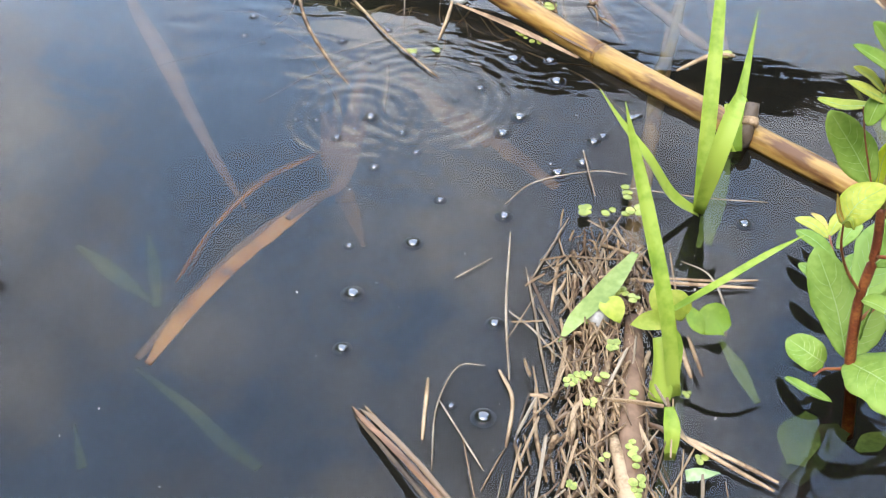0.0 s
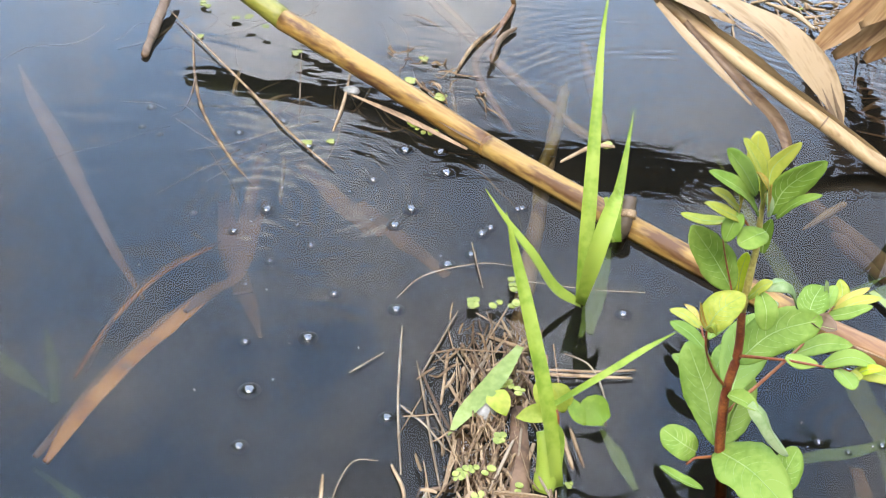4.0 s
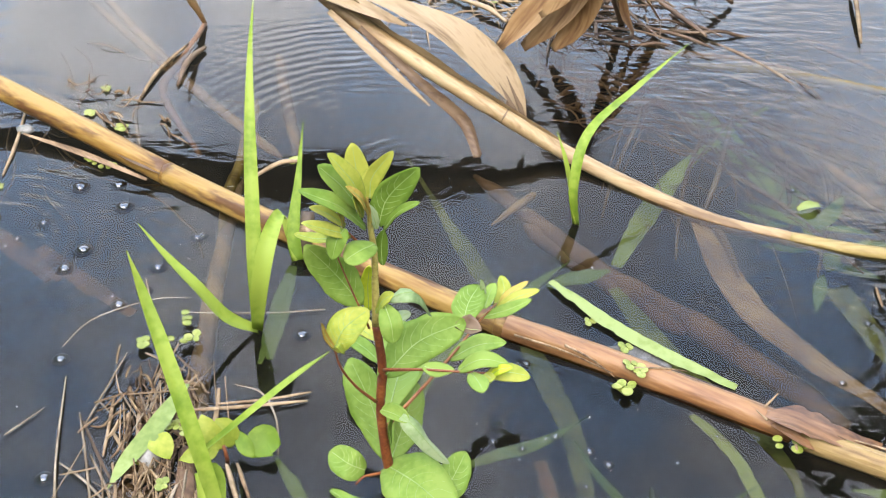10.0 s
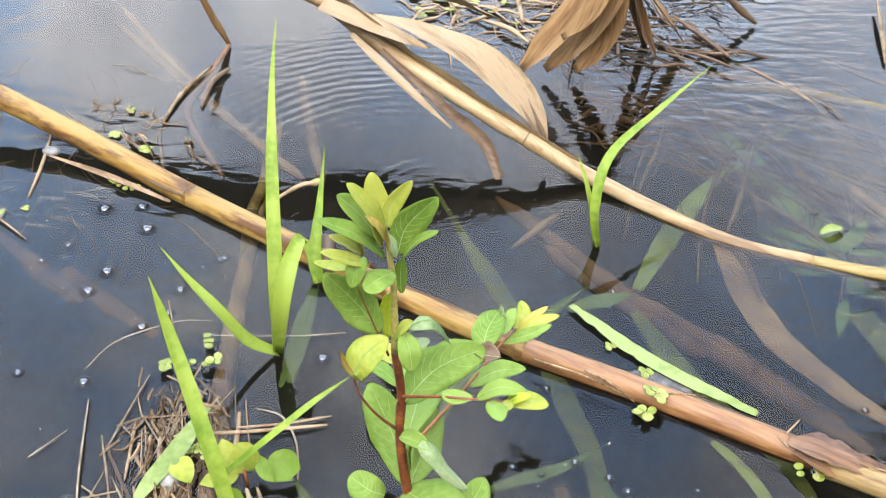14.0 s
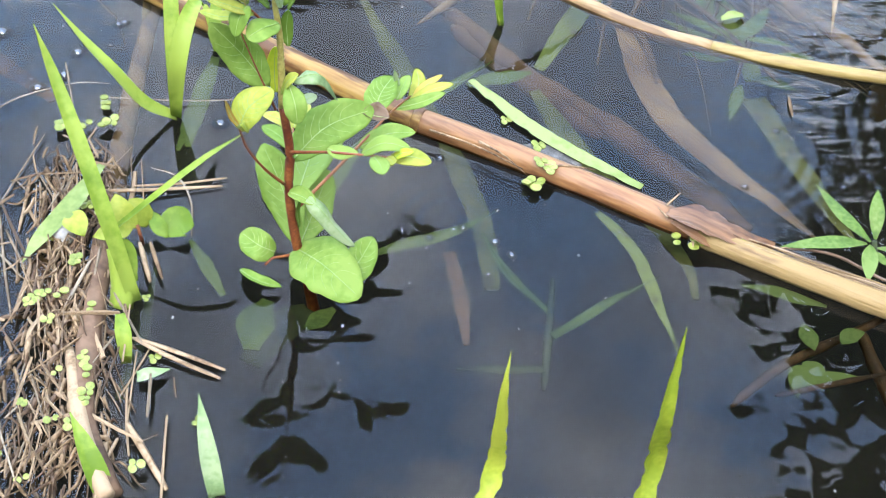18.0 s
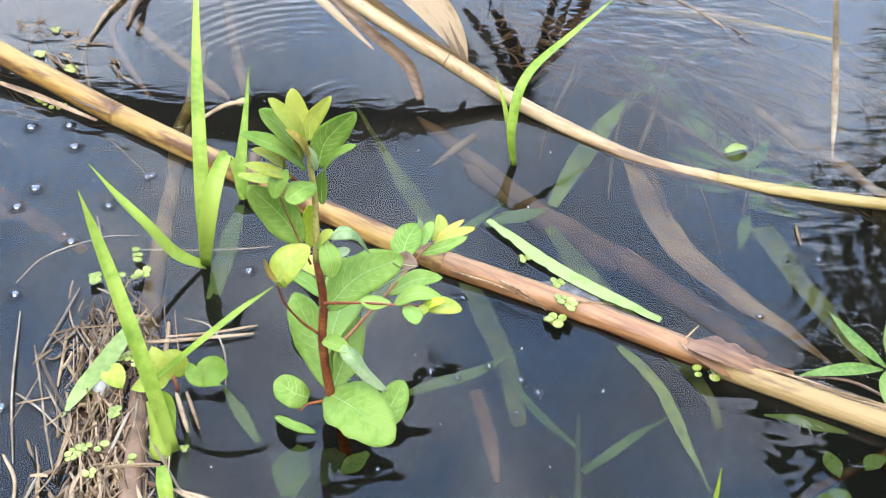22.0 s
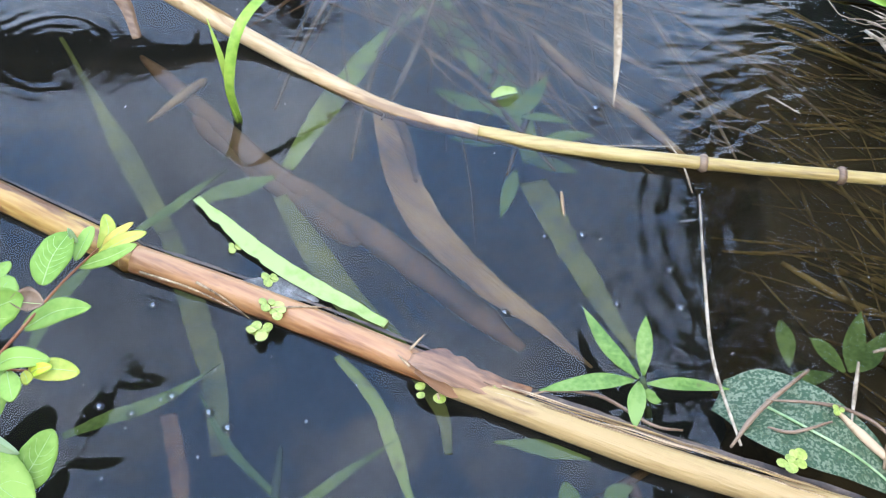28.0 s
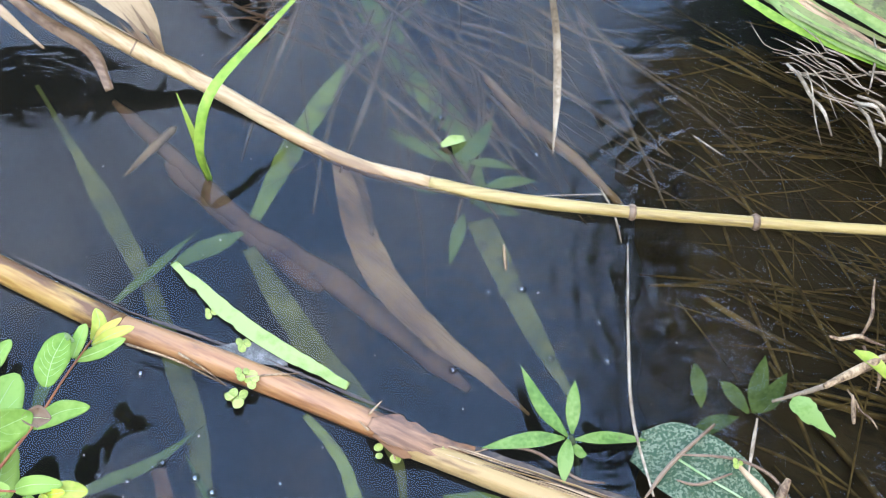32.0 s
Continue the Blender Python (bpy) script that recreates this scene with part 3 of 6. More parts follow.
for pts, w in (([(0.06, 0.986, 0.066), (0.072, 0.979, 0.04), (0.08, 0.973, 0.017)], .004), ([(0.053, 0.98, 0.062), (0.067, 0.972, 0.04), (0.077, 0.972, 0.019)], .005), ([(0.067, 0.981, 0.053), (0.076, 0.976, 0.034), (0.082, 0.972, 0.014)], .005),
               ([(0.048, 0.975, 0.059), (0.062, 0.97, 0.04), (0.074, 0.971, 0.022)], .003), ([(0.058, 0.973, 0.049), (0.069, 0.97, 0.033), (0.079, 0.97, 0.015)], .006), ([(0.065, 0.973, 0.043), (0.073, 0.969, 0.03), (0.081, 0.971, 0.014)], .006)):
    part("leaf_tip", blade([Vector(p) + Vector((0, -0.0012, 0.0012)) for p in pts], (0.0005, w * 0.7, w, w, w * 0.5), 24, 0.1, wavy=0.001, notch=0.6, up=CAMUP), DRYDARK, reed, "dark rotten streak at the tip of the dry leaf")
part("sunken_strip", blade([(0.235, 0.868, -0.003), (0.245, 0.848, -0.005), (0.251, 0.816, -0.007), (0.253, 0.789, -0.01)], (0.006, 0.008, 0.007, 0.003), 16, 0.3, wavy=0.001), SUBLEAF, reed, "narrow strip split from the sunken leaf")
part("sunken_leaf", blade([(0.229, 0.872, -0.006), (0.239, 0.813, -0.01), (0.256, 0.752, -0.014), (0.294, 0.693, -0.016), (0.33, 0.658, -0.02), (0.363, 0.623, -0.025)], (0.012, 0.022, 0.029, 0.026, 0.019, 0.012, 0.002), 44, 0.16, wavy=0.002, notch=0.2), SUBLEAF, reed, "brown sunken leaf under the surface")

# ---------- green grass shoots ----------
shoot = thing("grass_shoot", "tall bright green grass shoot standing in the water", "grass", "grass shoots")
B1 = (-0.139, 0.697, 0)
part("leaf_blade", blade([B1] + [(-0.142, 0.73, 0.061), (-0.147, 0.78, 0.125), (-0.151, 0.83, 0.165), (-0.151, 0.87, 0.2)], (0.008, 0.0115, 0.0105, 0.007, 0.0035, 0.0006), 22, 0.3), GREEN, shoot)
part("leaf_blade", blade([B1] + [(-0.161, 0.688, 0.02), (-0.181, 0.688, 0.05), (-0.203, 0.699, 0.07), (-0.222, 0.71, 0.09)], (0.008, 0.013, 0.012, 0.007, 0.0008), 20, 0.35), GREEN, shoot)
part("leaf_blade", blade([B1] + [(-0.133, 0.69, 0.05), (-0.127, 0.706, 0.08), (-0.122, 0.732, 0.085), (-0.118, 0.734, 0.08)], (0.008, 0.013, 0.013, 0.009, 0.006), 16, 0.3, (30, 30)), GREEN, shoot)
shoot = thing("grass_shoot", "tall bright green grass shoot standing in the water", "grass", "grass shoots")
B0 = (-0.136, 0.506, 0)
part("leaf_blade", blade([B0] + [(-0.15, 0.522, 0.06), (-0.17, 0.552, 0.11), (-0.183, 0.571, 0.14), (-0.192, 0.582, 0.165)], (0.009, 0.0108, 0.0098, 0.0065, 0.0006), 22, 0.3), GREEN, shoot)
part("leaf_blade", blade([(-0.151, 0.546, 0.03), (-0.117, 0.555, 0.06), (-0.092, 0.57, 0.075), (-0.072, 0.588, 0.08)], (0.0045, 0.006, 0.005, 0.0008), 18, 0.4), GREEN, shoot)
shoot = thing("grass_shoot", "small bright green grass shoot with a curved blade", "grass", "grass shoots")
B2 = (0.12, 0.846, 0)
part("leaf_blade", blade([B2] + [(0.115, 0.851, 0.04), (0.127, 0.878, 0.075), (0.173, 0.931, 0.09), (0.227, 0.996, 0.1)], (0.007, 0.0095, 0.009, 0.006, 0.0008), 22, 0.3), GREEN, shoot)
part("leaf_blade", blade([B2] + [(0.108, 0.862, 0.05), (0.099, 0.877, 0.075)], (0.005, 0.005, 0.0006), 12, 0.3), GREEN, shoot)
solo("floating_leaf", blade([(0.091, 0.761, 0.004), (0.138, 0.708, 0.003), (0.178, 0.674, 0.003), (0.221, 0.643, 0.003)], (0.007, 0.013, 0.014, 0.0135, 0.012, 0.007), 44, 0.05, notch=0.5), PALEGRASS, "long green strap leaf floating flat on the water", "leaf")

# ---------- the seedling ----------
def leaf_sheet(pts, w, peak=1.0, blunt=0.62, fold=0.15, up=(0, -0.7, 0.7), wavy=0.0008, thick=0.00035, veins=False):
    """A blunt-ended leaf: rounded outline widest where peak puts it, folded along the midrib, with gently waved margins.
    Returns the blade and, as a second mesh, its midrib and side veins."""
    n, cols = 18, (-1.0, -0.72, -0.38, 0.0, 0.38, 0.72, 1.0)
    line = spline(pts, n)
    chord = (line[-1] - line[0]).normalized()
    across = chord.cross(Vector(up).normalized())
    if across.length < 0.25:
        across = chord.cross(Vector((0.9, -0.3, 0.3)))
    frames = []
    for i, c in enumerate(line):
        d = (line[min(i + 1, n - 1)] - line[max(i - 1, 0)]).normalized()
        side = (across - d * across.dot(d)).normalized()
        frames.append((c, side, side.cross(d).normalized(), i / (n - 1)))

    def point(i, s, lift=0.0):
        c, side, nor, u = frames[i]
        half = w / 2 * max(math.sin(math.pi * (0.02 + 0.975 * u) ** peak), 0.0) ** blunt
        edge = 1 + 0.13 * noise.noise(c * 75 + side * s * 1.7) + 0.05 * noise.noise(c * 230 + side * s)
        wave = noise.noise(c * 45 + side * s * 0.6) * wavy * abs(s) + 0.0004 * noise.noise(c * 260 + side * s * 2)
        return c + side * (s * half * edge) + nor * (half * fold * abs(s) ** 1.3 + wave + lift)

    b = bmesh.new()
    top = [[b.verts.new(point(i, s)) for s in cols] for i in range(n)]
    low = [[b.verts.new(point(i, s, -thick)) for s in cols] for i in range(n)]
    for i in range(n - 1):
        for k in range(len(cols) - 1):
            b.faces.new((top[i][k], top[i][k + 1], top[i + 1][k + 1], top[i + 1][k]))
            b.faces.new((low[i][k], low[i + 1][k], low[i + 1][k + 1], low[i][k + 1]))
        for k in (0, -1):
            b.faces.new((top[i][k], top[i + 1][k], low[i + 1][k], low[i][k]))
    for i in (0, n - 1):
        for k in range(len(cols) - 1):
            b.faces.new((top[i][k], top[i][k + 1], low[i][k + 1], low[i][k]))
    r = 0.00018 + 0.009 * w
    v = tube([point(i, 0, 0.0001) for i in range(0, n - 1, 2)], (r, r * 0.8, r * 0.4), 14, 5)
    if veins:
        for i in (3, 5, 7, 9, 11):
            for s in (-1, 1):
                tube([point(i, 0.0, 0.0001), point(i + 1, s * 0.38, 0.0001), point(i + 3, s * 0.72, 0.0001)], (0.00016, 0.0001), 7, 4, bm=v)
    return b, v


seedling = thing("seedling", "young woody seedling with a red stem and light green leaves", "seedling")
STEM = [(-0.020, 0.546, -0.05), (-0.024, 0.546, -0.02), (-0.027, 0.546, -0.002), (-0.0321, 0.548, 0.021), (-0.0364, 0.55, 0.067), (-0.0352, 0.55, 0.103), (-0.0389, 0.55, 0.138), (-0.0392, 0.552, 0.164), (-0.0393, 0.552, 0.186), (-0.0416, 0.552, 0.211), (-0.0423, 0.55, 0.227)]
part("stem", tube(STEM[:7], (0.0042, 0.0040, 0.0036, 0.0033, 0.0030, 0.0026), 40, 10, 0.08), REDSTEM, seedling)
part("upper_stem", tube(STEM[6:], (0.0026, 0.0022, 0.0018, 0.0012), 24, 9, 0.08), TWIGGREEN, seedling, "greenish young upper stem")


def seed_leaf(pts, w, mat, peak=1.0, fold=0.15, up=(0, -0.3, 0.95), wavy=0.001, name="leaf", label=""):
    b, v = leaf_sheet(pts, w * 1.14, peak, 0.54, fold, up, wavy, veins=w > 0.014)
    lf = part(name, b, mat, seedling, label)
    part("midrib", v, RIB, lf)


seed_leaf([(-0.0318, 0.558, 0.056), (-0.0233, 0.595, 0.066), (-0.0064, 0.635, 0.068)], 0.0296, LEAF, peak=1.25, fold=0.2)
seed_leaf([(-0.0297, 0.556, 0.014), (-0.0222, 0.58, 0.023), (-0.0141, 0.6, 0.042)], 0.0213, LEAF, peak=1.1, fold=0.25, up=(0.35, -0.6, 0.7))
seed_leaf([(-0.0325, 0.558, 0.01), (-0.0436, 0.585, 0.031), (-0.0607, 0.61, 0.054)], 0.0253, LEAF, peak=1.2, fold=0.2, up=(-0.2, -0.65, 0.7))
seed_leaf([(-0.0336, 0.554, 0.092), (-0.0134, 0.57, 0.107), (0.0162, 0.58, 0.116)], 0.0249, LEAF, peak=1.1, fold=0.22, up=(0.15, -0.6, 0.78))
seed_leaf([(0.0093, 0.578, 0.114), (0.0185, 0.58, 0.11), (0.0265, 0.578, 0.111)], 0.0129, DRYDARK, name="withered_tip", fold=0.7, wavy=0.004, label="brown withered leaf tip")
seed_leaf([(-0.0476, 0.55, 0.153), (-0.0616, 0.554, 0.172), (-0.0789, 0.55, 0.197)], 0.0198, LEAF, peak=1.1, fold=0.35, up=(-0.3, -0.55, 0.78))
seed_leaf([(-0.0433, 0.554, 0.146), (-0.044, 0.558, 0.161), (-0.0428, 0.558, 0.177)], 0.0086, BRIGHT, fold=0.1)
seed_leaf([(-0.0612, 0.52, 0.144), (-0.0559, 0.524, 0.157), (-0.0422, 0.534, 0.164)], 0.0180, YOUNG, peak=0.95, fold=0.12)
seed_leaf([(-0.0613, 0.52, 0.146), (-0.0657, 0.52, 0.154), (-0.0683, 0.52, 0.165)], 0.0031, BUDBROWN, fold=0.2)
seed_leaf([(-0.0622, 0.52, 0.145), (-0.0586, 0.516, 0.152), (-0.0553, 0.516, 0.145)], 0.0035, YOUNG, fold=0.2)
seed_leaf([(-0.0333, 0.538, 0.165), (-0.029, 0.528, 0.159), (-0.0273, 0.524, 0.147)], 0.0125, LEAF, peak=1.15, fold=0.1)
seed_leaf([(-0.0387, 0.542, 0.155), (-0.0334, 0.538, 0.168), (-0.0277, 0.538, 0.173)], 0.0076, YOUNG, fold=0.2)
seed_leaf([(-0.0271, 0.55, 0.142), (-0.0232, 0.552, 0.144), (-0.0182, 0.554, 0.145)], 0.0065, PALE, fold=0.2)
seed_leaf([(-0.0312, 0.544, 0.163), (-0.0224, 0.546, 0.167), (-0.0131, 0.55, 0.162), (-0.006, 0.556, 0.141)], 0.0105, PALE, peak=0.9, fold=-0.5, wavy=0.003, label="pale curled leaf")
seed_leaf([(-0.0384, 0.54, 0.207), (-0.0465, 0.528, 0.211), (-0.0543, 0.524, 0.207)], 0.0139, LEAF, peak=1.1, fold=0.1)
seed_leaf([(-0.0549, 0.538, 0.219), (-0.0588, 0.53, 0.216), (-0.0613, 0.526, 0.206)], 0.0099, LEAF, peak=1.0, fold=0.25)
seed_leaf([(-0.0517, 0.538, 0.214), (-0.0642, 0.53, 0.224), (-0.0766, 0.524, 0.232)], 0.0092, YOUNG, peak=1.0, fold=0.2)
seed_leaf([(-0.0549, 0.542, 0.218), (-0.0644, 0.54, 0.227), (-0.0736, 0.538, 0.233)], 0.0066, YOUNG, peak=1.0, fold=0.2)
seed_leaf([(-0.0582, 0.55, 0.204), (-0.072, 0.554, 0.199), (-0.0859, 0.558, 0.199)], 0.0069, YOUNG, peak=1.0, fold=0.2)
seed_leaf([(-0.0559, 0.538, 0.219), (-0.0564, 0.536, 0.228), (-0.0587, 0.534, 0.235)], 0.0046, BUDBROWN, fold=0.25)
seed_leaf([(-0.0438, 0.544, 0.215), (-0.0578, 0.534, 0.237), (-0.0776, 0.526, 0.252)], 0.0117, LEAF, peak=1.0, fold=0.25)
seed_leaf([(-0.0464, 0.55, 0.227), (-0.0489, 0.56, 0.238), (-0.0519, 0.564, 0.258)], 0.0121, YOUNG, peak=1.25, fold=0.15)
seed_leaf([(-0.0473, 0.546, 0.227), (-0.0571, 0.546, 0.242), (-0.0688, 0.544, 0.256)], 0.0132, LEAF, peak=1.1, fold=0.2)
seed_leaf([(-0.0436, 0.542, 0.232), (-0.0505, 0.538, 0.251), (-0.0625, 0.536, 0.269)], 0.0116, YOUNG, peak=1.05, fold=0.3)
seed_leaf([(-0.0416, 0.55, 0.231), (-0.0402, 0.554, 0.243), (-0.029, 0.554, 0.26)], 0.0093, YOUNG, peak=1.0, fold=0.25, up=(0.3, -0.65, 0.7))
seed_leaf([(-0.0367, 0.548, 0.214), (-0.0316, 0.55, 0.232), (-0.0148, 0.546, 0.255)], 0.0153, LEAF, peak=1.15, fold=0.3, up=(0.3, -0.65, 0.7))
seed_leaf([(-0.0336, 0.546, 0.213), (-0.0254, 0.542, 0.228), (-0.0139, 0.538, 0.238)], 0.0066, LEAF, peak=1.0, fold=0.25)
seed_leaf([(-0.0444, 0.538, 0.227), (-0.0469, 0.534, 0.238), (-0.0493, 0.532, 0.246)], 0.0065, YOUNG, fold=0.2)
seed_leaf([(-0.0416, 0.536, 0.231), (-0.0452, 0.53, 0.245), (-0.0527, 0.528, 0.254)], 0.0064, BUDBROWN, fold=0.2)
seed_leaf([(-0.0401, 0.538, 0.222), (-0.0416, 0.536, 0.233), (-0.0421, 0.536, 0.242)], 0.0029, BUDBROWN, fold=0.3)
seed_leaf([(-0.0377, 0.546, 0.213), (-0.0392, 0.544, 0.223), (-0.0416, 0.544, 0.231)], 0.0043, PALE, fold=0.3)
seed_leaf([(-0.035, 0.554, 0.181), (-0.0357, 0.556, 0.193), (-0.0343, 0.556, 0.205)], 0.0069, LEAF, fold=0.2)
part("twig", tube([(-0.0343, 0.546, 0.105), (-0.0217, 0.538, 0.113), (-0.008, 0.53, 0.121), (0.0088, 0.526, 0.124), (0.0287, 0.523, 0.126)], (0.00115, 0.0009, 0.0006), 16, 7), REDSTEM, seedling)
seed_leaf([(-0.0101, 0.532, 0.122), (-0.0011, 0.529, 0.122), (0.0088, 0.527, 0.124)], 0.0090, LEAF, peak=0.95, fold=0.1)
seed_leaf([(0.0108, 0.527, 0.124), (0.0242, 0.524, 0.136), (0.0403, 0.524, 0.133)], 0.0099, LEAF, peak=0.95, fold=0.15)
seed_leaf([(0.0287, 0.523, 0.126), (0.0416, 0.522, 0.128), (0.0537, 0.522, 0.125)], 0.0106, YOUNG, peak=1.0, fold=0.1)
seed_leaf([(0.0306, 0.52, 0.128), (0.0353, 0.518, 0.134), (0.0422, 0.518, 0.136)], 0.0056, BRIGHT, peak=1.0, fold=0.1)
seed_leaf([(0.0186, 0.522, 0.127), (0.0225, 0.51, 0.131), (0.0254, 0.5, 0.133)], 0.0098, LEAF, peak=1.0, fold=0.15)
seed_leaf([(0.0266, 0.521, 0.128), (0.0295, 0.516, 0.129), (0.0305, 0.512, 0.13)], 0.0056, YOUNG, fold=0.15)
part("twig", tube([(-0.0335, 0.55, 0.049), (-0.0112, 0.572, 0.063), (0.0112, 0.595, 0.077), (0.0253, 0.625, 0.074), (0.0408, 0.66, 0.064)], (0.0014, 0.0011, 0.0008, 0.0006), 16, 7), REDSTEM, seedling)
seed_leaf([(0.0074, 0.592, 0.072), (0.026, 0.598, 0.08), (0.045, 0.6, 0.081)], 0.0119, LEAF, peak=0.95, fold=0.25)
seed_leaf([(0.0159, 0.616, 0.082), (0.0198, 0.635, 0.085), (0.0278, 0.655, 0.085)], 0.0188, LEAF, peak=1.0, fold=0.15)
seed_leaf([(0.0312, 0.64, 0.076), (0.0352, 0.655, 0.077), (0.039, 0.665, 0.079)], 0.0084, LEAF, fold=0.2)
seed_leaf([(0.0319, 0.65, 0.081), (0.0297, 0.65, 0.087), (0.0283, 0.65, 0.094)], 0.0033, PALE, fold=0.2)
seed_leaf([(0.041, 0.662, 0.06), (0.0466, 0.67, 0.068), (0.0443, 0.68, 0.074)], 0.0098, YOUNG, fold=0.2)
seed_leaf([(0.0429, 0.662, 0.062), (0.0515, 0.665, 0.07), (0.0631, 0.668, 0.079)], 0.0059, BUDBROWN, fold=0.3)
seed_leaf([(0.041, 0.658, 0.061), (0.0565, 0.66, 0.071), (0.0712, 0.662, 0.076)], 0.0076, YOUNG, fold=0.3)
seed_leaf([(0.0308, 0.645, 0.064), (0.0486, 0.65, 0.067), (0.0654, 0.655, 0.073)], 0.0084, LEAF, fold=0.3)
part("twig", tube([(-0.0389, 0.546, 0.077), (-0.05, 0.536, 0.099), (-0.0582, 0.526, 0.124), (-0.0612, 0.52, 0.145)], (0.0011, 0.0008, 0.0006), 16, 7), REDSTEM, seedling)
part("twig", tube([(-0.043, 0.546, 0.199), (-0.0485, 0.54, 0.209), (-0.0549, 0.538, 0.218)], (0.0009, 0.0006), 16, 7), REDSTEM, seedling)
part("twig", tube([(-0.0428, 0.548, 0.137), (-0.0465, 0.546, 0.15), (-0.0512, 0.546, 0.164), (-0.0583, 0.546, 0.186), (-0.0633, 0.544, 0.206)], (0.0008, 0.0006, 0.0004), 16, 7), REDSTEM, seedling)
seed_leaf([(-0.0356, 0.544, 0.072), (-0.0278, 0.538, 0.075), (-0.0177, 0.532, 0.074)], 0.0098, LEAF, peak=1.1, fold=0.6)
seed_leaf([(-0.0228, 0.534, 0.077), (-0.0146, 0.53, 0.072), (-0.0039, 0.528, 0.057), (0.008, 0.528, 0.041)], 0.0098, PALE, peak=0.8, fold=-0.6, wavy=0.003, label="pale curled leaf")
seed_leaf([(-0.0299, 0.546, 0.038), (-0.0309, 0.544, 0.057), (-0.0285, 0.544, 0.069)], 0.0054, LEAF, fold=0.3)
seed_leaf([(-0.0328, 0.548, 0.016), (-0.0123, 0.524, 0.026), (0.0133, 0.507, 0.014)], 0.0343, LEAF, peak=0.95, fold=0.1, up=(0.1, -0.5, 0.86))
seed_leaf([(-0.0005, 0.523, 0.01), (0.0101, 0.534, 0.018), (0.0199, 0.556, 0.022)], 0.0190, LEAF, peak=1.0, fold=0.2, up=(0.2, -0.55, 0.8))
seed_leaf([(-0.0467, 0.545, 0.014), (-0.0571, 0.543, 0.022), (-0.0709, 0.558, 0.018)], 0.0183, LEAF, peak=1.05, fold=0.25, up=(-0.2, -0.5, 0.84))
seed_leaf([(-0.0693, 0.534, 0.006), (-0.0554, 0.522, 0.009), (-0.0403, 0.521, 0.005)], 0.0079, LEAF, peak=1.0, fold=0.4, up=(0, 0.15, 0.98))
part("twig", tube([(-0.0315, 0.548, 0.01), (-0.0416, 0.543, 0.012), (-0.0477, 0.539, 0.014), (-0.0525, 0.536, 0.01)], (0.0012, 0.0009, 0.0007), 12, 7), REDSTEM, seedling)
part("twig", tube([(-0.0276, 0.538, 0.012), (-0.0175, 0.529, 0.011), (0.0005, 0.523, 0.01)], (0.0012, 0.0009), 12, 7), REDSTEM, seedling)

# ---------- the low sprig behind the seedling ----------
sprig = thing("sprig", "low sprig with light green leaves just above the water", "seedling")
part("twig", tube([(-0.025, 0.597, -0.004), (-0.032, 0.609, 0.006), (-0.04, 0.643, 0.012), (-0.046, 0.671, 0.018)], (0.0016, 0.0014, 0.0011, 0.0008), 18, 7), REDSTEM, sprig)
for pts, w, mat in (
    ([(-0.046, 0.671, 0.016), (-0.058, 0.6785, 0.02), (-0.07, 0.686, 0.018)], 0.0095, YOUNG),
    ([(-0.046, 0.676, 0.016), (-0.0525, 0.6855, 0.02), (-0.059, 0.695, 0.018)], 0.0051, BUDBROWN),
    ([(-0.046, 0.673, 0.016), (-0.041, 0.6865, 0.02), (-0.036, 0.7, 0.018)], 0.0095, YOUNG),
    ([(-0.04, 0.66, 0.016), (-0.0325, 0.6755, 0.02), (-0.025, 0.691, 0.018)], 0.0118, LEAF),
    ([(-0.041, 0.646, 0.016), (-0.055, 0.659, 0.02), (-0.069, 0.672, 0.018)], 0.0118, LEAF),
    ([(-0.036, 0.604, 0.016), (-0.051, 0.6195, 0.02), (-0.066, 0.635, 0.018)], 0.0126, LEAF),
    ([(-0.036, 0.62, 0.016), (-0.0315, 0.6375, 0.02), (-0.027, 0.655, 0.018)], 0.0118, LEAF),
):
    b, v = leaf_sheet(pts, w * 1.1, 1.15, 0.56, 0.2, (0, -0.2, 0.97))
    part("midrib", v, RIB, part("leaf", b, mat, sprig))

# ---------- dark strips standing in for the cane's reflection at the waterline ---
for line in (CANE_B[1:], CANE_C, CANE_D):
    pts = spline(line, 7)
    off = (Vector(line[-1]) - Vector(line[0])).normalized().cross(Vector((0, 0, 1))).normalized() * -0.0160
    part("wet_edge", blade([p + off + Vector((0, 0, -p.z + 0.0012)) for p in pts], (0.001, 0.0034, 0.002, 0.0036, 0.0018, 0.003, 0.001), 60, 0.1, wavy=0.0006, notch=0.8), BLACK, cane, "dark strip imitating the cane's reflection at the waterline")

# ---------- fibres of the split cane ----------
g = random.Random(5)
P, Q = Vector(CANE_E[0]), Vector(CANE_E[-1])
AXIS = (Q - P).normalized()
SIDE = AXIS.cross(Vector((0, 0, 1))).normalized()
for i in range(44):
    a, u, L = radians(g.uniform(5, 175)), g.uniform(0.0, 0.8), g.uniform(0.12, 0.4)
    off = SIDE * math.cos(a) * 0.0093 + Vector((0, 0, math.sin(a) * 0.0093))
    pts = [P.lerp(Q, u + L * k / 4) + off * (1 + 0.02 * g.gauss(0, 1)) + SIDE * g.gauss(0, 0.0003) for k in range(5)]
    part("fibre", tube(pts, (0.0002, 0.0005, 0.0006, 0.0004, 0.0001), 14, 5), (CANE_PALE, STRAW, DRYDARK, DRY)[i % 4], cane)
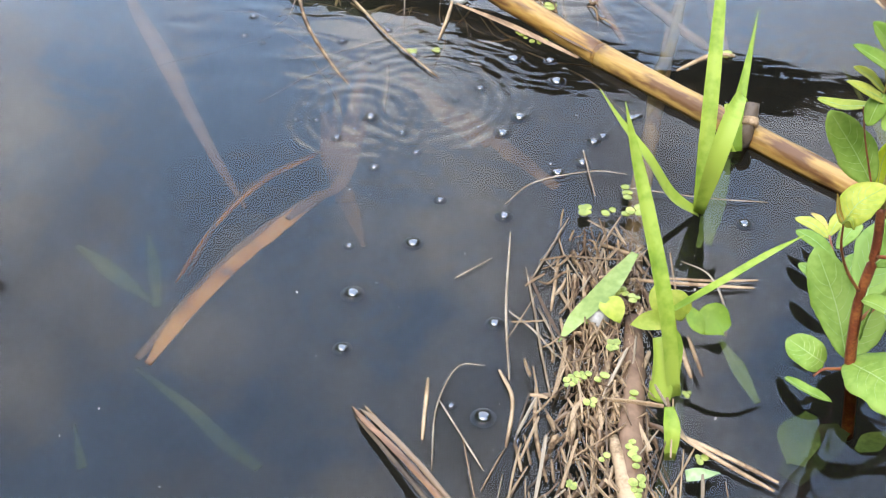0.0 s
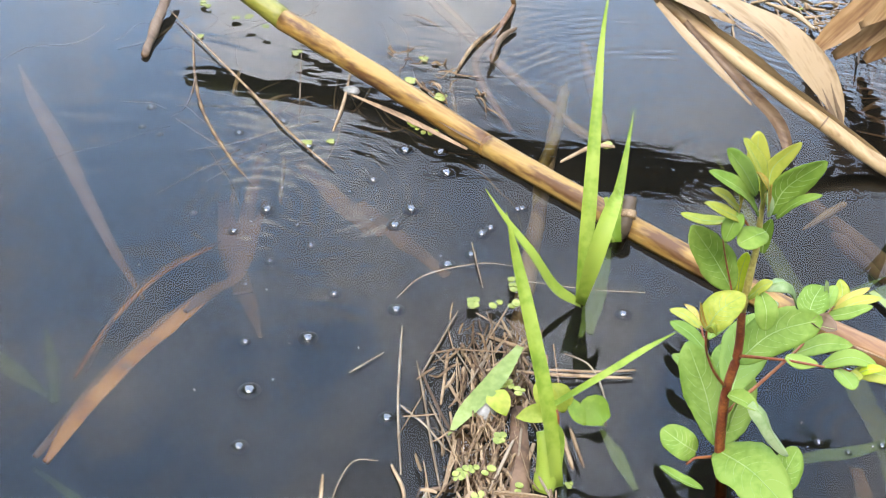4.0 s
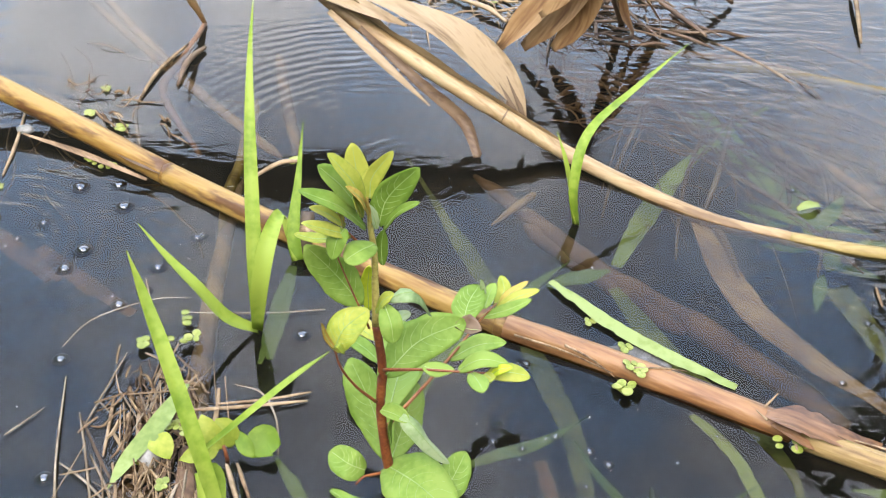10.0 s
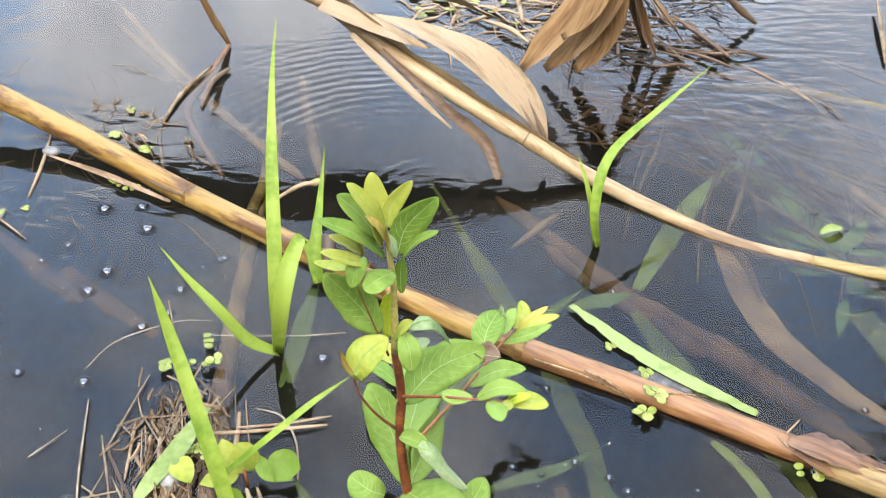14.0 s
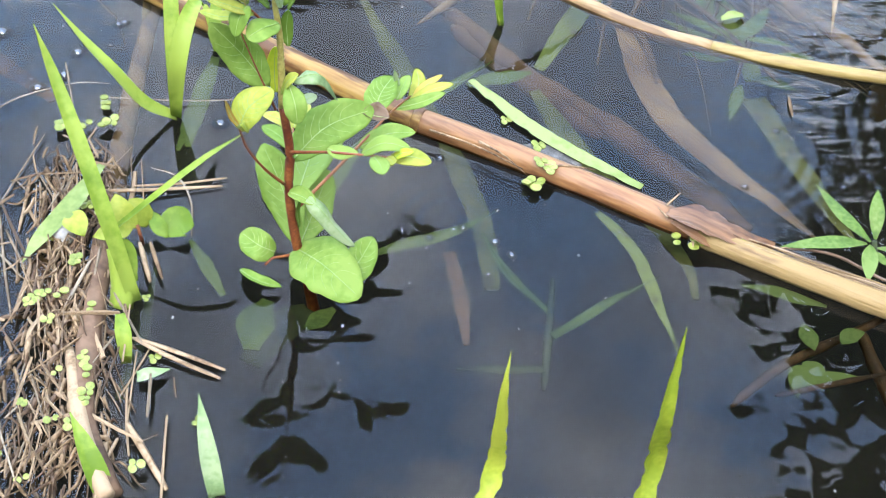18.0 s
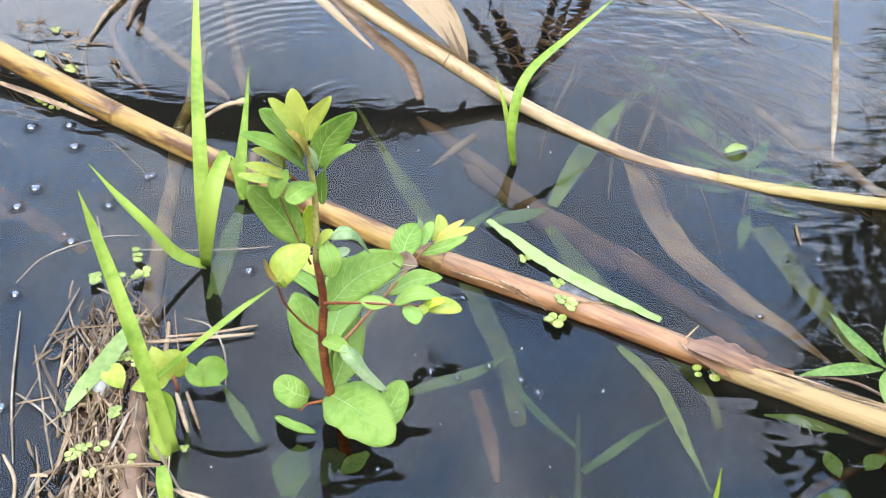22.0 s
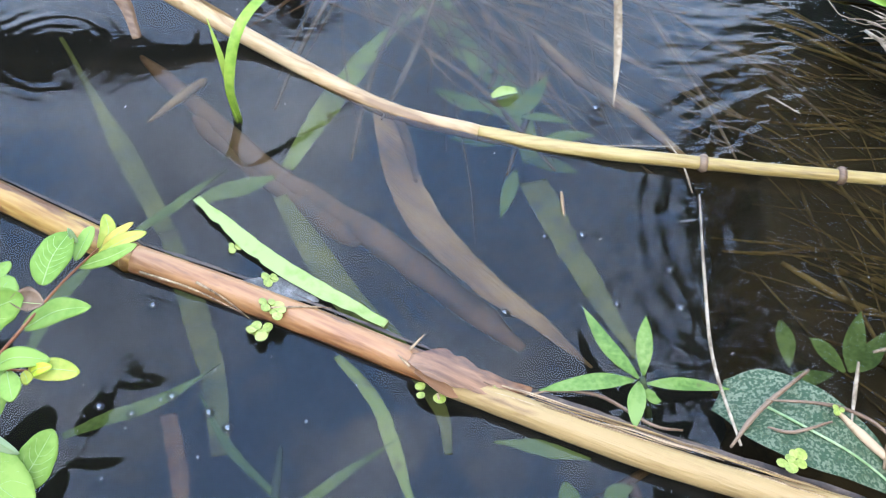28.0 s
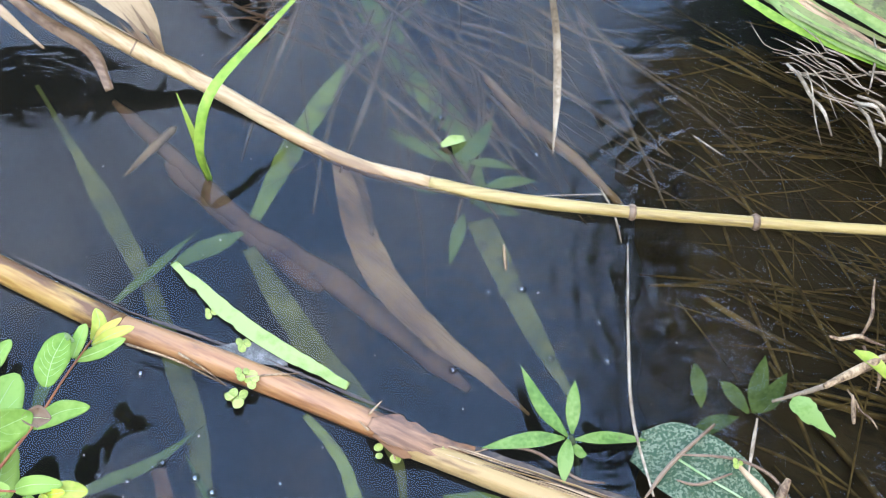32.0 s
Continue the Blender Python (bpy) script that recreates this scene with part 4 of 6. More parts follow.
# black strip in place of the split cane's dark reflection on the water
part("bark_strip", blade([P.lerp(Q, u) - SIDE * 0.0105 + Vector((0, 0, 0.001)) for u in (0.02, 0.25, 0.5, 0.75, 1.0)], (0.006, 0.009, 0.006, 0.008, 0.006), 40, 0.1, wavy=0.001, notch=0.6), BLACK, cane, "dark strip along the split for the cane's reflection")

# ---------- torn husk on the cane ----------
HUSK = [(0.234, 0.608, 0.012), (0.252, 0.598, 0.016), (0.275, 0.587, 0.014), (0.31, 0.582, 0.008)]
part("husk", blade(HUSK, (0.010, 0.024, 0.018, 0.005), 26, 0.35, (0, 25), wavy=0.003, notch=0.35), HUSKBROWN, cane, "torn brown husk at the break")
part("husk", blade([(0.237, 0.6, 0.01), (0.254, 0.586, 0.01), (0.263, 0.581, 0.006)], (0.006, 0.014, 0.003), 12, 0.4, wavy=0.002), HUSKBROWN, cane, "torn brown husk at the break")
for pts in ([(0.234, 0.614, 0.013), (0.244, 0.621, 0.02)], [(0.233, 0.601, 0.013), (0.226, 0.608, 0.016)], [(0.25, 0.583, 0.008), (0.251, 0.578, 0.004)], [(0.271, 0.588, 0.012), (0.302, 0.58, 0.008), (0.327, 0.585, 0.006)],
            [(0.058, 0.685, 0.012), (0.094, 0.669, 0.012), (0.129, 0.647, 0.011)], [(0.096, 0.675, 0.012), (0.114, 0.661, 0.012), (0.131, 0.648, 0.006)], [(0.145, 0.651, 0.013), (0.169, 0.652, 0.012), (0.185, 0.654, 0.008)]):
    part("torn_fibre", tube(pts, (0.0010, 0.0008, 0.0004), 8, 5), STRAW, cane)
part("bark_strip", blade([(-0.317, 0.942, 0.01), (-0.278, 0.91, 0.012), (-0.251, 0.893, 0.01)], (0.004, 0.010, 0.004), 10, 0.2), DRYDARK, cane, "dark peeling strip")
part("bark_strip", blade([(-0.395, 0.962, 0.004), (-0.331, 0.93, 0.004), (-0.264, 0.891, 0.004)], (0.003, 0.008, 0.004), 12, 0.2), SUBLEAF, cane, "wet straw clinging to the cane")
stump = thing("cane_stump", "black rotten cane stump with a pale broken rim", "stump")
part("stump", tube([(-0.116, 0.804, -0.02), (-0.112, 0.796, 0.01), (-0.11, 0.812, 0.03)], (0.006, 0.0065, 0.0055), 12, 10, 0.2), BLACK, stump)
part("broken_rim", tube([(-0.11, 0.797, 0.018), (-0.11, 0.802, 0.022)], (0.0068, 0.0068), 5, 10, 0.1), STRAW, stump, "pale ring below the break")

# ---------- more grass ----------
shoot = thing("grass_shoot", "slim pale green grass blade beside the cane", "grass", "grass shoots")
part("leaf_blade", blade([(-0.117, 0.785, 0), (-0.121, 0.798, 0.02), (-0.119, 0.828, 0.05), (-0.117, 0.867, 0.085)], (0.010, 0.011, 0.006, 0.0006), 16, 0.35), GREEN, shoot)
part("leaf_blade", blade([(-0.117, 0.785, 0), (-0.125, 0.8, 0.018), (-0.131, 0.806, 0.03)], (0.008, 0.009, 0.004), 10, 0.35), GREEN, shoot)
shoot = thing("grass_shoot", "curled green sheath with a drooping pale leaf on the straw", "grass", "grass shoots")
part("sheath", tube([(-0.145, 0.504, -0.004), (-0.144, 0.51, 0.004), (-0.146, 0.517, 0.018), (-0.151, 0.526, 0.03)], (0.0075, 0.008, 0.006, 0.004), 12, 10, 0.15), GREEN, shoot)
part("leaf_blade", blade([(-0.149, 0.519, 0.04), (-0.142, 0.522, 0.03), (-0.136, 0.513, 0.012)], (0.006, 0.014, 0.012, 0.004), 10, 0.4), GREEN, shoot)
part("leaf_blade", blade([(-0.177, 0.616, 0.02), (-0.191, 0.578, 0.016), (-0.206, 0.552, 0.01), (-0.215, 0.531, 0.006)], (0.006, 0.014, 0.014, 0.010, 0.0008), 16, 0.2), PALEGRASS, shoot, "pale drooping leaf")
part("leaf_blade", blade([(-0.138, 0.478, 0.02), (-0.134, 0.465, 0.012), (-0.133, 0.458, -0.005)], (0.006, 0.010, 0.009, 0.006), 10, 0.3), GREEN, shoot)
solo("leaf_scrap", blade([(-0.122, 0.44, 0.004), (-0.114, 0.442, 0.006), (-0.103, 0.448, 0.004)], (0.008, 0.009, 0.001), 8, 0.3), PALE, "pale green torn leaf scrap on the water", "leaf")
FG = [([(0.19, 0.374, 0.03), (0.183, 0.363, 0.09), (0.182, 0.368, 0.13), (0.183, 0.374, 0.155)], 0.016), ([(0.099, 0.374, 0.02), (0.098, 0.372, 0.06), (0.096, 0.371, 0.1), (0.097, 0.378, 0.125)], 0.013)]
for pts, w in FG:
    shoot = thing("grass_shoot", "bright yellow-green grass tip rising from the water", "grass", "grass shoots")
    part("leaf_blade", blade([(pts[0][0] - 0.01, pts[0][1] - 0.03, -0.01)] + pts, wide((0.95, 0.9, 0.72, 0.5, 0.26, 0.02), w * 1.1), 60, 0.3, notch=0.6), TIP, shoot)
for pts, w, mat in (([(-0.125, 0.356, 0), (-0.135, 0.371, 0.02), (-0.148, 0.39, 0.035)], 0.013, GREEN), ([(-0.062, 0.36, 0), (-0.068, 0.375, 0.03), (-0.074, 0.396, 0.05)], 0.011, PALE)):
    shoot = thing("grass_shoot", "short green grass blade at the edge of the straw", "grass", "grass shoots")
    part("leaf_blade", blade(pts, wide((0.9, 1, 0.7, 0.05), w), 14, 0.3), mat, shoot)

# ---------- broad-leaved sprout on the straw ----------
sprout = thing("sprout", "small yellow-green broad-leaved sprout in the straw", "seedling")
part("stem", tube([(-0.143, 0.568, -0.01), (-0.142, 0.563, 0.004), (-0.144, 0.566, 0.012)], (0.0016, 0.0012), 8, 6), REDSTEM, sprout)
for pts, w, mat in (([(-0.144, 0.565, 0.01), (-0.154, 0.569, 0.022), (-0.159, 0.577, 0.03)], .016, YOUNG), ([(-0.139, 0.568, 0.008), (-0.143, 0.572, 0.02), (-0.15, 0.577, 0.026)], .017, YOUNG),
                    ([(-0.147, 0.565, 0.01), (-0.157, 0.555, 0.016), (-0.171, 0.55, 0.014)], .014, YOUNG), ([(-0.123, 0.561, 0.006), (-0.13, 0.567, 0.012), (-0.136, 0.578, 0.014)], .011, GREEN),
                    ([(-0.124, 0.562, 0.006), (-0.116, 0.57, 0.012), (-0.106, 0.572, 0.008)], .024, GREEN)):
    part("leaf", blade(pts, wide(OVATE, w), 12, 0.25, up=(0, -0.5, 0.8)), mat, sprout)
bm = bmesh.new()
bmesh.ops.create_uvsphere(bm, u_segments=14, v_segments=10, radius=0.010)
for v in bm.verts:
    v.co = Vector((v.co.x * 0.9, v.co.y * 1.2, v.co.z * 0.8)) * (1 + 0.12 * noise.noise(v.co * 150))
WB = Vector((-0.194, 0.563, 0.005))
bmesh.ops.translate(bm, verts=bm.verts, vec=WB)
solo("white_bud", bm, WHITE, "round white bud lying in the straw", "bud")
solo("fallen_leaf", blade([(-0.193, 0.57, 0.014), (-0.185, 0.562, 0.016), (-0.178, 0.554, 0.01)], wide(OVATE, .017), 10, 0.2, up=(0, -.3, .9)), YOUNG, "small yellow-green leaf on the white bud", "leaf")
bm = bmesh.new()
bmesh.ops.create_uvsphere(bm, u_segments=12, v_segments=8, radius=0.0055)
for v in bm.verts:
    v.co = Vector((v.co.x * 1.6, v.co.y, v.co.z * 0.8)) * (1 + 0.15 * noise.noise(v.co * 150)) + Vector((-0.396, 0.971, 0.003))
solo("white_bud", bm, WHITE, "small white bud floating against the cane", "bud")

# ---------- submerged plants ----------
SUNK = [
    ("sunken_leaf", [(0.344, 1.088, -0.018), (0.286, 1.029, -0.02), (0.238, 0.975, -0.022), (0.193, 0.899, -0.025), (0.156, 0.825, -0.03)], (0.006, 0.008, 0.012, 0.022, 0.024, 0.012), SUBPALE, "long green grass leaf just under the water"),
    ("sunken_leaf", [(0.27, 1.093, -0.03), (0.305, 0.994, -0.03), (0.341, 0.932, -0.032), (0.356, 0.84, -0.04)], (0.03, 0.042, 0.044, 0.03, 0.02), SUBPALE, "broad green leaf sunk in the pond"),
    ("sunken_leaf", [(0.355, 0.828, -0.05), (0.371, 0.761, -0.05), (0.387, 0.704, -0.05), (0.407, 0.652, -0.055)], (0.028, 0.026, 0.020, 0.008), OLIVE, "broad yellow-green leaf sunk in the pond"),
    ("sunken_leaf", [(-0.032, 0.974, -0.02), (0.005, 0.905, -0.04), (0.03, 0.856, -0.05), (0.064, 0.782, -0.055)], (0.004, 0.008, 0.018, 0.02, 0.016), OLIVE, "wavy green leaf sunk in the pond"),
    ("sunken_leaf", [(0.065, 0.779, -0.05), (0.088, 0.702, -0.05), (0.104, 0.641, -0.05), (0.111, 0.582, -0.055)], (0.016, 0.022, 0.02, 0.014), OLIVE, "wavy green leaf sunk in the pond"),
    ("sunken_leaf", [(0.15, 0.795, -0.03), (0.176, 0.741, -0.035), (0.205, 0.689, -0.04), (0.234, 0.649, -0.035), (0.255, 0.597, -0.03), (0.258, 0.561, -0.03)], (0.014, 0.024, 0.026, 0.016, 0.012, 0.006), OLIVE, "green grass leaf bending under the cane"),
    ("sunken_leaf", [(0.146, 0.801, -0.015), (0.118, 0.785, -0.012), (0.09, 0.763, -0.004)], (0.006, 0.018, 0.018, 0.008), SUBGREEN, "folded green leaf just under the water"),
    ("sunken_leaf", [(0.112, 0.798, -0.003), (0.083, 0.771, -0.006), (0.044, 0.734, -0.01)], (0.001, 0.007, 0.009, 0.006), SUBGREEN, "narrow green leaf under the cane"),
    ("sunken_leaf", [(0.023, 0.712, -0.01), (-0.001, 0.679, -0.014), (-0.014, 0.643, -0.02)], (0.006, 0.012, 0.012, 0.006), SUBGREEN, "narrow green leaf under the cane"),
    ("sunken_leaf", [(0.188, 0.629, -0.012), (0.212, 0.592, -0.014), (0.223, 0.551, -0.016), (0.236, 0.494, -0.02)], (0.008, 0.014, 0.014, 0.001), SUBPALE, "long green leaf under clear water"),
    ("sunken_leaf", [(0.228, 0.566, -0.012), (0.182, 0.535, -0.016), (0.147, 0.511, -0.02)], (0.001, 0.010, 0.008), SUBGREEN, "long green leaf under clear water"),
    ("sunken_leaf", [(0.099, 0.604, -0.015), (0.118, 0.566, -0.018), (0.147, 0.53, -0.02)], (0.001, 0.009, 0.007), SUBGREEN, "long green leaf under clear water"),
    ("sunken_leaf", [(0.112, 0.625, -0.012), (0.078, 0.601, -0.014), (0.047, 0.589, -0.016), (0.016, 0.578, -0.02)], (0.001, 0.011, 0.014, 0.008), SUBGREEN, "long green leaf under clear water"),
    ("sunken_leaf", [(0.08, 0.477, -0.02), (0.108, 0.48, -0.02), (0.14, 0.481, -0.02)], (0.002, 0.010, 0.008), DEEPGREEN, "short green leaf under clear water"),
    ("sunken_leaf", [(0.077, 0.606, -0.04), (0.086, 0.563, -0.045), (0.09, 0.523, -0.05)], (0.012, 0.014, 0.006), DEEPBROWN, "brown leaf deep in the water"),
    ("sunken_leaf", [(0.284, 0.553, -0.004), (0.313, 0.548, -0.006), (0.344, 0.54, -0.008)], (0.002, 0.014, 0.002), SUBGREEN, "green lance leaf under the cane"),
    ("sunken_leaf", [(-0.136, 0.44, -0.02), (-0.131, 0.495, -0.02), (-0.134, 0.561, -0.025)], (0.010, 0.012, 0.004), DEEPGREEN, "green leaf under clear water"),
    ("sunken_leaf", [(-0.111, 0.576, -0.01), (-0.096, 0.554, -0.015), (-0.082, 0.533, -0.02)], (0.004, 0.014, 0.006), SUBGREEN, "green leaf under clear water"),
    ("sunken_leaf", [(-0.05, 0.522, -0.01), (-0.056, 0.503, -0.012), (-0.057, 0.482, -0.015)], (0.010, 0.03, 0.012), SUBGREEN, "rounded green leaf under the seedling"),
    ("sunken_leaf", [(-0.004, 0.514, -0.006), (-0.014, 0.505, -0.008), (-0.022, 0.498, -0.01)], (0.006, 0.018, 0.006), SUBGREEN, "rounded green leaf under the seedling"),
    ("sunken_leaf", [(-0.128, 0.677, -0.012), (-0.128, 0.708, -0.012), (-0.126, 0.751, -0.014), (-0.123, 0.797, -0.016)], (0.006, 0.016, 0.018, 0.008), SUBGREEN, "pale green leaf hanging under water"),
    ("sunken_leaf", [(-0.135, 0.672, -0.012), (-0.13, 0.714, -0.012), (-0.126, 0.778, -0.014)], (0.004, 0.014, 0.008), SUBGREEN, "pale green leaf hanging under water"),
    ("sunken_leaf", [(-0.626, 0.611, -0.06), (-0.584, 0.589, -0.06), (-0.54, 0.568, -0.065)], (0.004, 0.018, 0.006), DEEPGREEN, "green leaf deep in the pond, dulled for murk"),
    ("sunken_leaf", [(-0.568, 0.628, -0.05), (-0.549, 0.596, -0.055), (-0.53, 0.559, -0.06)], (0.002, 0.012, 0.008), DEEPGREEN, "green leaf deep in the pond, dulled for murk"),
    ("sunken_leaf", [(-0.504, 0.479, -0.04), (-0.454, 0.457, -0.045), (-0.422, 0.439, -0.05), (-0.391, 0.424, -0.05)], (0.004, 0.010, 0.012, 0.008), DEEPGREEN, "green leaf deep in the pond, dulled for murk"),
    ("sunken_leaf", [(-0.515, 0.414, -0.03), (-0.495, 0.385, -0.035)], (0.002, 0.008), DEEPGREEN, "green leaf deep in the pond, dulled for murk"),
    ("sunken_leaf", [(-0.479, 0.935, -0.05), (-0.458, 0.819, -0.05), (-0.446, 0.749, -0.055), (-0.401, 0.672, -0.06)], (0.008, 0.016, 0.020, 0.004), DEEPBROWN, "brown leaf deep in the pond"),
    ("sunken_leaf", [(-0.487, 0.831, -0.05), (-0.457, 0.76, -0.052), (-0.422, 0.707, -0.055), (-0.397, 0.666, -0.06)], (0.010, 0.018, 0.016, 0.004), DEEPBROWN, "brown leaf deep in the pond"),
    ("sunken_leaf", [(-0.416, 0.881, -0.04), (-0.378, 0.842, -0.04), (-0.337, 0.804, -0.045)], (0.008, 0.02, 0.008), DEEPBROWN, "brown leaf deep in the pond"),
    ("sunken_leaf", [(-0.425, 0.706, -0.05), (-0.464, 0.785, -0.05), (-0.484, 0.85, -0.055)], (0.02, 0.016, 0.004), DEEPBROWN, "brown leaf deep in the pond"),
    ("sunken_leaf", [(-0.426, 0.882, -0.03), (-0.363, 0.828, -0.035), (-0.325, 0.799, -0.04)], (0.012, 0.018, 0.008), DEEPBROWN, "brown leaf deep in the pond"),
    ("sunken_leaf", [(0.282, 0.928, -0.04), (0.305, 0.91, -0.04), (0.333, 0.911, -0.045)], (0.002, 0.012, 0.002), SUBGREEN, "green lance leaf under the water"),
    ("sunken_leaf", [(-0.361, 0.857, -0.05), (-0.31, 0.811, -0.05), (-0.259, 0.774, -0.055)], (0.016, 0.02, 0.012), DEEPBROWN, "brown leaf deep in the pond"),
    ("sunken_leaf", [(-0.059, 0.482, -0.03), (-0.039, 0.522, -0.035), (-0.024, 0.542, -0.04)], (0.02, 0.03, 0.012), DEEPGREEN, "green leaf deep in the pond, dulled for murk"),
]
for name, pts, widths, mat, label in SUNK:
    slim = 0.68 if "clear water" in label else 0.9
    solo(name, blade(pts, wide(widths, slim), 52, 0.08, wavy=0.003, notch=0.3), mat, label, "leaf", "sunken leaves")
STEMS = [
    ([(-0.512, 0.564, -0.035), (-0.510, 0.634, -0.035), (-0.493, 0.700, -0.035), (-0.463, 0.745, -0.035)], (0.0014, 0.0018, 0.0016, 0.001), SUBBROWN, "thin curved stalk sunk in the pond"),
    ([(0.034, 0.961, -0.03), (0.098, 0.885, -0.035), (0.146, 0.83, -0.04), (0.233, 0.758, -0.05), (0.324, 0.663, -0.055)], (0.006, 0.0075, 0.009, 0.011, 0.010), DEEPBROWN, "long brown stem sunk in the pond"),
    ([(0.047, 0.868, -0.02), (0.071, 0.898, -0.02), (0.09, 0.923, -0.022)], (0.001, 0.004, 0.003), SUBLEAF, "thin reddish stalk under the water"),
    ([(-0.191, 1.068, -0.02), (-0.189, 0.84, -0.025), (-0.184, 0.694, -0.03), (-0.176, 0.6, -0.035)], (0.006, 0.0075, 0.0085, 0.009), SUBLEAF, "pale brown stem sunk under the straw"),
    ([(-0.18, 1.173, -0.02), (-0.154, 1.047, -0.022), (-0.135, 0.97, -0.025)], (0.006, 0.0065, 0.005), SUBLEAF, "pale brown stem sunk under the water"),
    ([(-0.425, 1.342, -0.02), (-0.326, 1.191, -0.02), (-0.247, 1.087, -0.025), (-0.174, 0.986, -0.01)], (0.004, 0.005, 0.005, 0.004), SUBLEAF, "pale brown stem sunk under the water"),
    ([(0.08, 0.896, -0.04), (0.143, 0.83, -0.045), (0.209, 0.762, -0.05)], (0.008, 0.010, 0.008), DEEPBROWN, "brown stem sunk in the pond"),
    ([(0.368, 0.974, -0.01), (0.399, 0.915, -0.01), (0.427, 0.879, -0.008), (0.447, 0.857, -0.012), (0.481, 0.81, -0.02)], (0.003, 0.006, 0.006, 0.005, 0.003), SUBLEAF, "knobbly tan stalk just under the water"),
    ([(0.151, 0.566, -0.02), (0.147, 0.528, -0.022), (0.14, 0.471, -0.03)], (0.002, 0.003, 0.003), DEEPGREEN, "green stem under clear water"),
    ([(0.268, 0.465, -0.03), (0.31, 0.499, -0.025), (0.378, 0.535, -0.02), (0.399, 0.549, -0.015)], (0.003, 0.0035, 0.003, 0.002), BOGSTEM, "brown stem under the water beside the cane"),
    ([(0.369, 0.531, -0.02), (0.379, 0.5, -0.03), (0.391, 0.466, -0.04)], (0.004, 0.005, 0.006), BOGSTEM, "brown stem under the water beside the cane"),
    ([(0.296, 0.468, -0.02), (0.341, 0.481, -0.02), (0.38, 0.492, -0.02)], (0.002, 0.002, 0.0015), BOGSTEM, "brown stem under the water beside the cane"),
    ([(-0.187, 1.057, -0.008), (-0.187, 0.97, -0.012), (-0.193, 0.906, -0.016), (-0.193, 0.847, -0.02)], (0.004, 0.0055, 0.0055, 0.004), YSTRAW, "yellow-green reed just under the water"),
    ([(0.268, 1.147, -0.004), (0.341, 1.141, -0.005), (0.422, 1.116, -0.004), (0.501, 1.084, -0.002)], (0.003, 0.005, 0.0045, 0.0035), YSTRAW, "pale yellow stalk just under the water"),
    ([(0.229, 1.178, -0.006), (0.31, 1.173, -0.008), (0.369, 1.151, -0.008), (0.438, 1.103, -0.006)], (0.003, 0.004, 0.004, 0.002), SUBLEAF, "pale tan stalk just under the water"),
    ([(0.306, 1.138, -0.02), (0.326, 1.052, -0.02), (0.341, 0.99, -0.02), (0.384, 0.893, -0.02)], (0.002, 0.004, 0.004, 0.003), SUBLEAF, "pale tan stalk just under the water"),
    ([(-0.411, 1.274, -0.01), (-0.335, 1.181, -0.012), (-0.258, 1.086, -0.014), (-0.189, 1, -0.012), (-0.15, 0.948, -0.006)], (0.004, 0.005, 0.005, 0.0045), SUBLEAF, "pale brown stalk just under the water"),
    ([(-0.506, 0.573, -0.035), (-0.51, 0.643, -0.035), (-0.496, 0.703, -0.035), (-0.46, 0.753, -0.035)], (0.0015, 0.0022, 0.002, 0.0012), DEEPBROWN, "thin curved stalk sunk in the pond"),
]
for pts, widths, mat, thick, label in (
        ([(-0.505, 0.495, -0.05), (-0.497, 0.548, -0.044), (-0.478, 0.612, -0.04), (-0.445, 0.702, -0.04)], (0.006, 0.012, 0.014, 0.015, 0.0135, 0.015, 0.010), SUBBROWN, .004, "orange-brown flattened stem sunk in the pond"),
        ([(-0.518, 0.502, -0.056), (-0.499, 0.59, -0.05), (-0.477, 0.643, -0.045), (-0.454, 0.688, -0.04)], (0.006, 0.012, 0.018, 0.010), DEEPBROWN, .002, "murk-dimmed edge of a flattened stem sunk in the pond"),
        ([(-0.459, 0.661, -0.038), (-0.446, 0.693, -0.038), (-0.433, 0.72, -0.038), (-0.443, 0.827, -0.04)], (0.006, 0.014, 0.010, 0.013, 0.005), DEEPBROWN, .002, "tan leaf folded over a sunken stem"),
        ([(-0.78, 1.009, -0.04), (-0.736, 0.953, -0.042), (-0.681, 0.891, -0.045), (-0.609, 0.803, -0.05), (-0.553, 0.737, -0.055), (-0.511, 0.692, -0.06)], (0.002, 0.013, 0.018, 0.013, 0.009, 0.004), DEEPBROWN, .002, "long brown leaf sunk in the pond")):
    solo("sunken_reed", blade(pts, widths, 40, -0.25, thick=thick, wavy=0.002, notch=0.25), mat, label, "reed", "sunken reeds")
for pts, radii, mat, label in STEMS:
    solo("sunken_reed", tube(pts, [at_profile(radii, i / 15) * (0.35 if i in (0, 15) else 1) for i in range(16)], 32, 9, 0.3), mat, label, "reed", "sunken reeds")


def forb(label, leaves, mat, parent_name="submerged_plant"):
    p = thing(parent_name, label, "water plant", "submerged plants")
    for pts, w in leaves:
        part("leaf", blade(pts, wide(LANCE, w), 14, 0.12, wavy=0.001), mat, p)
    return p


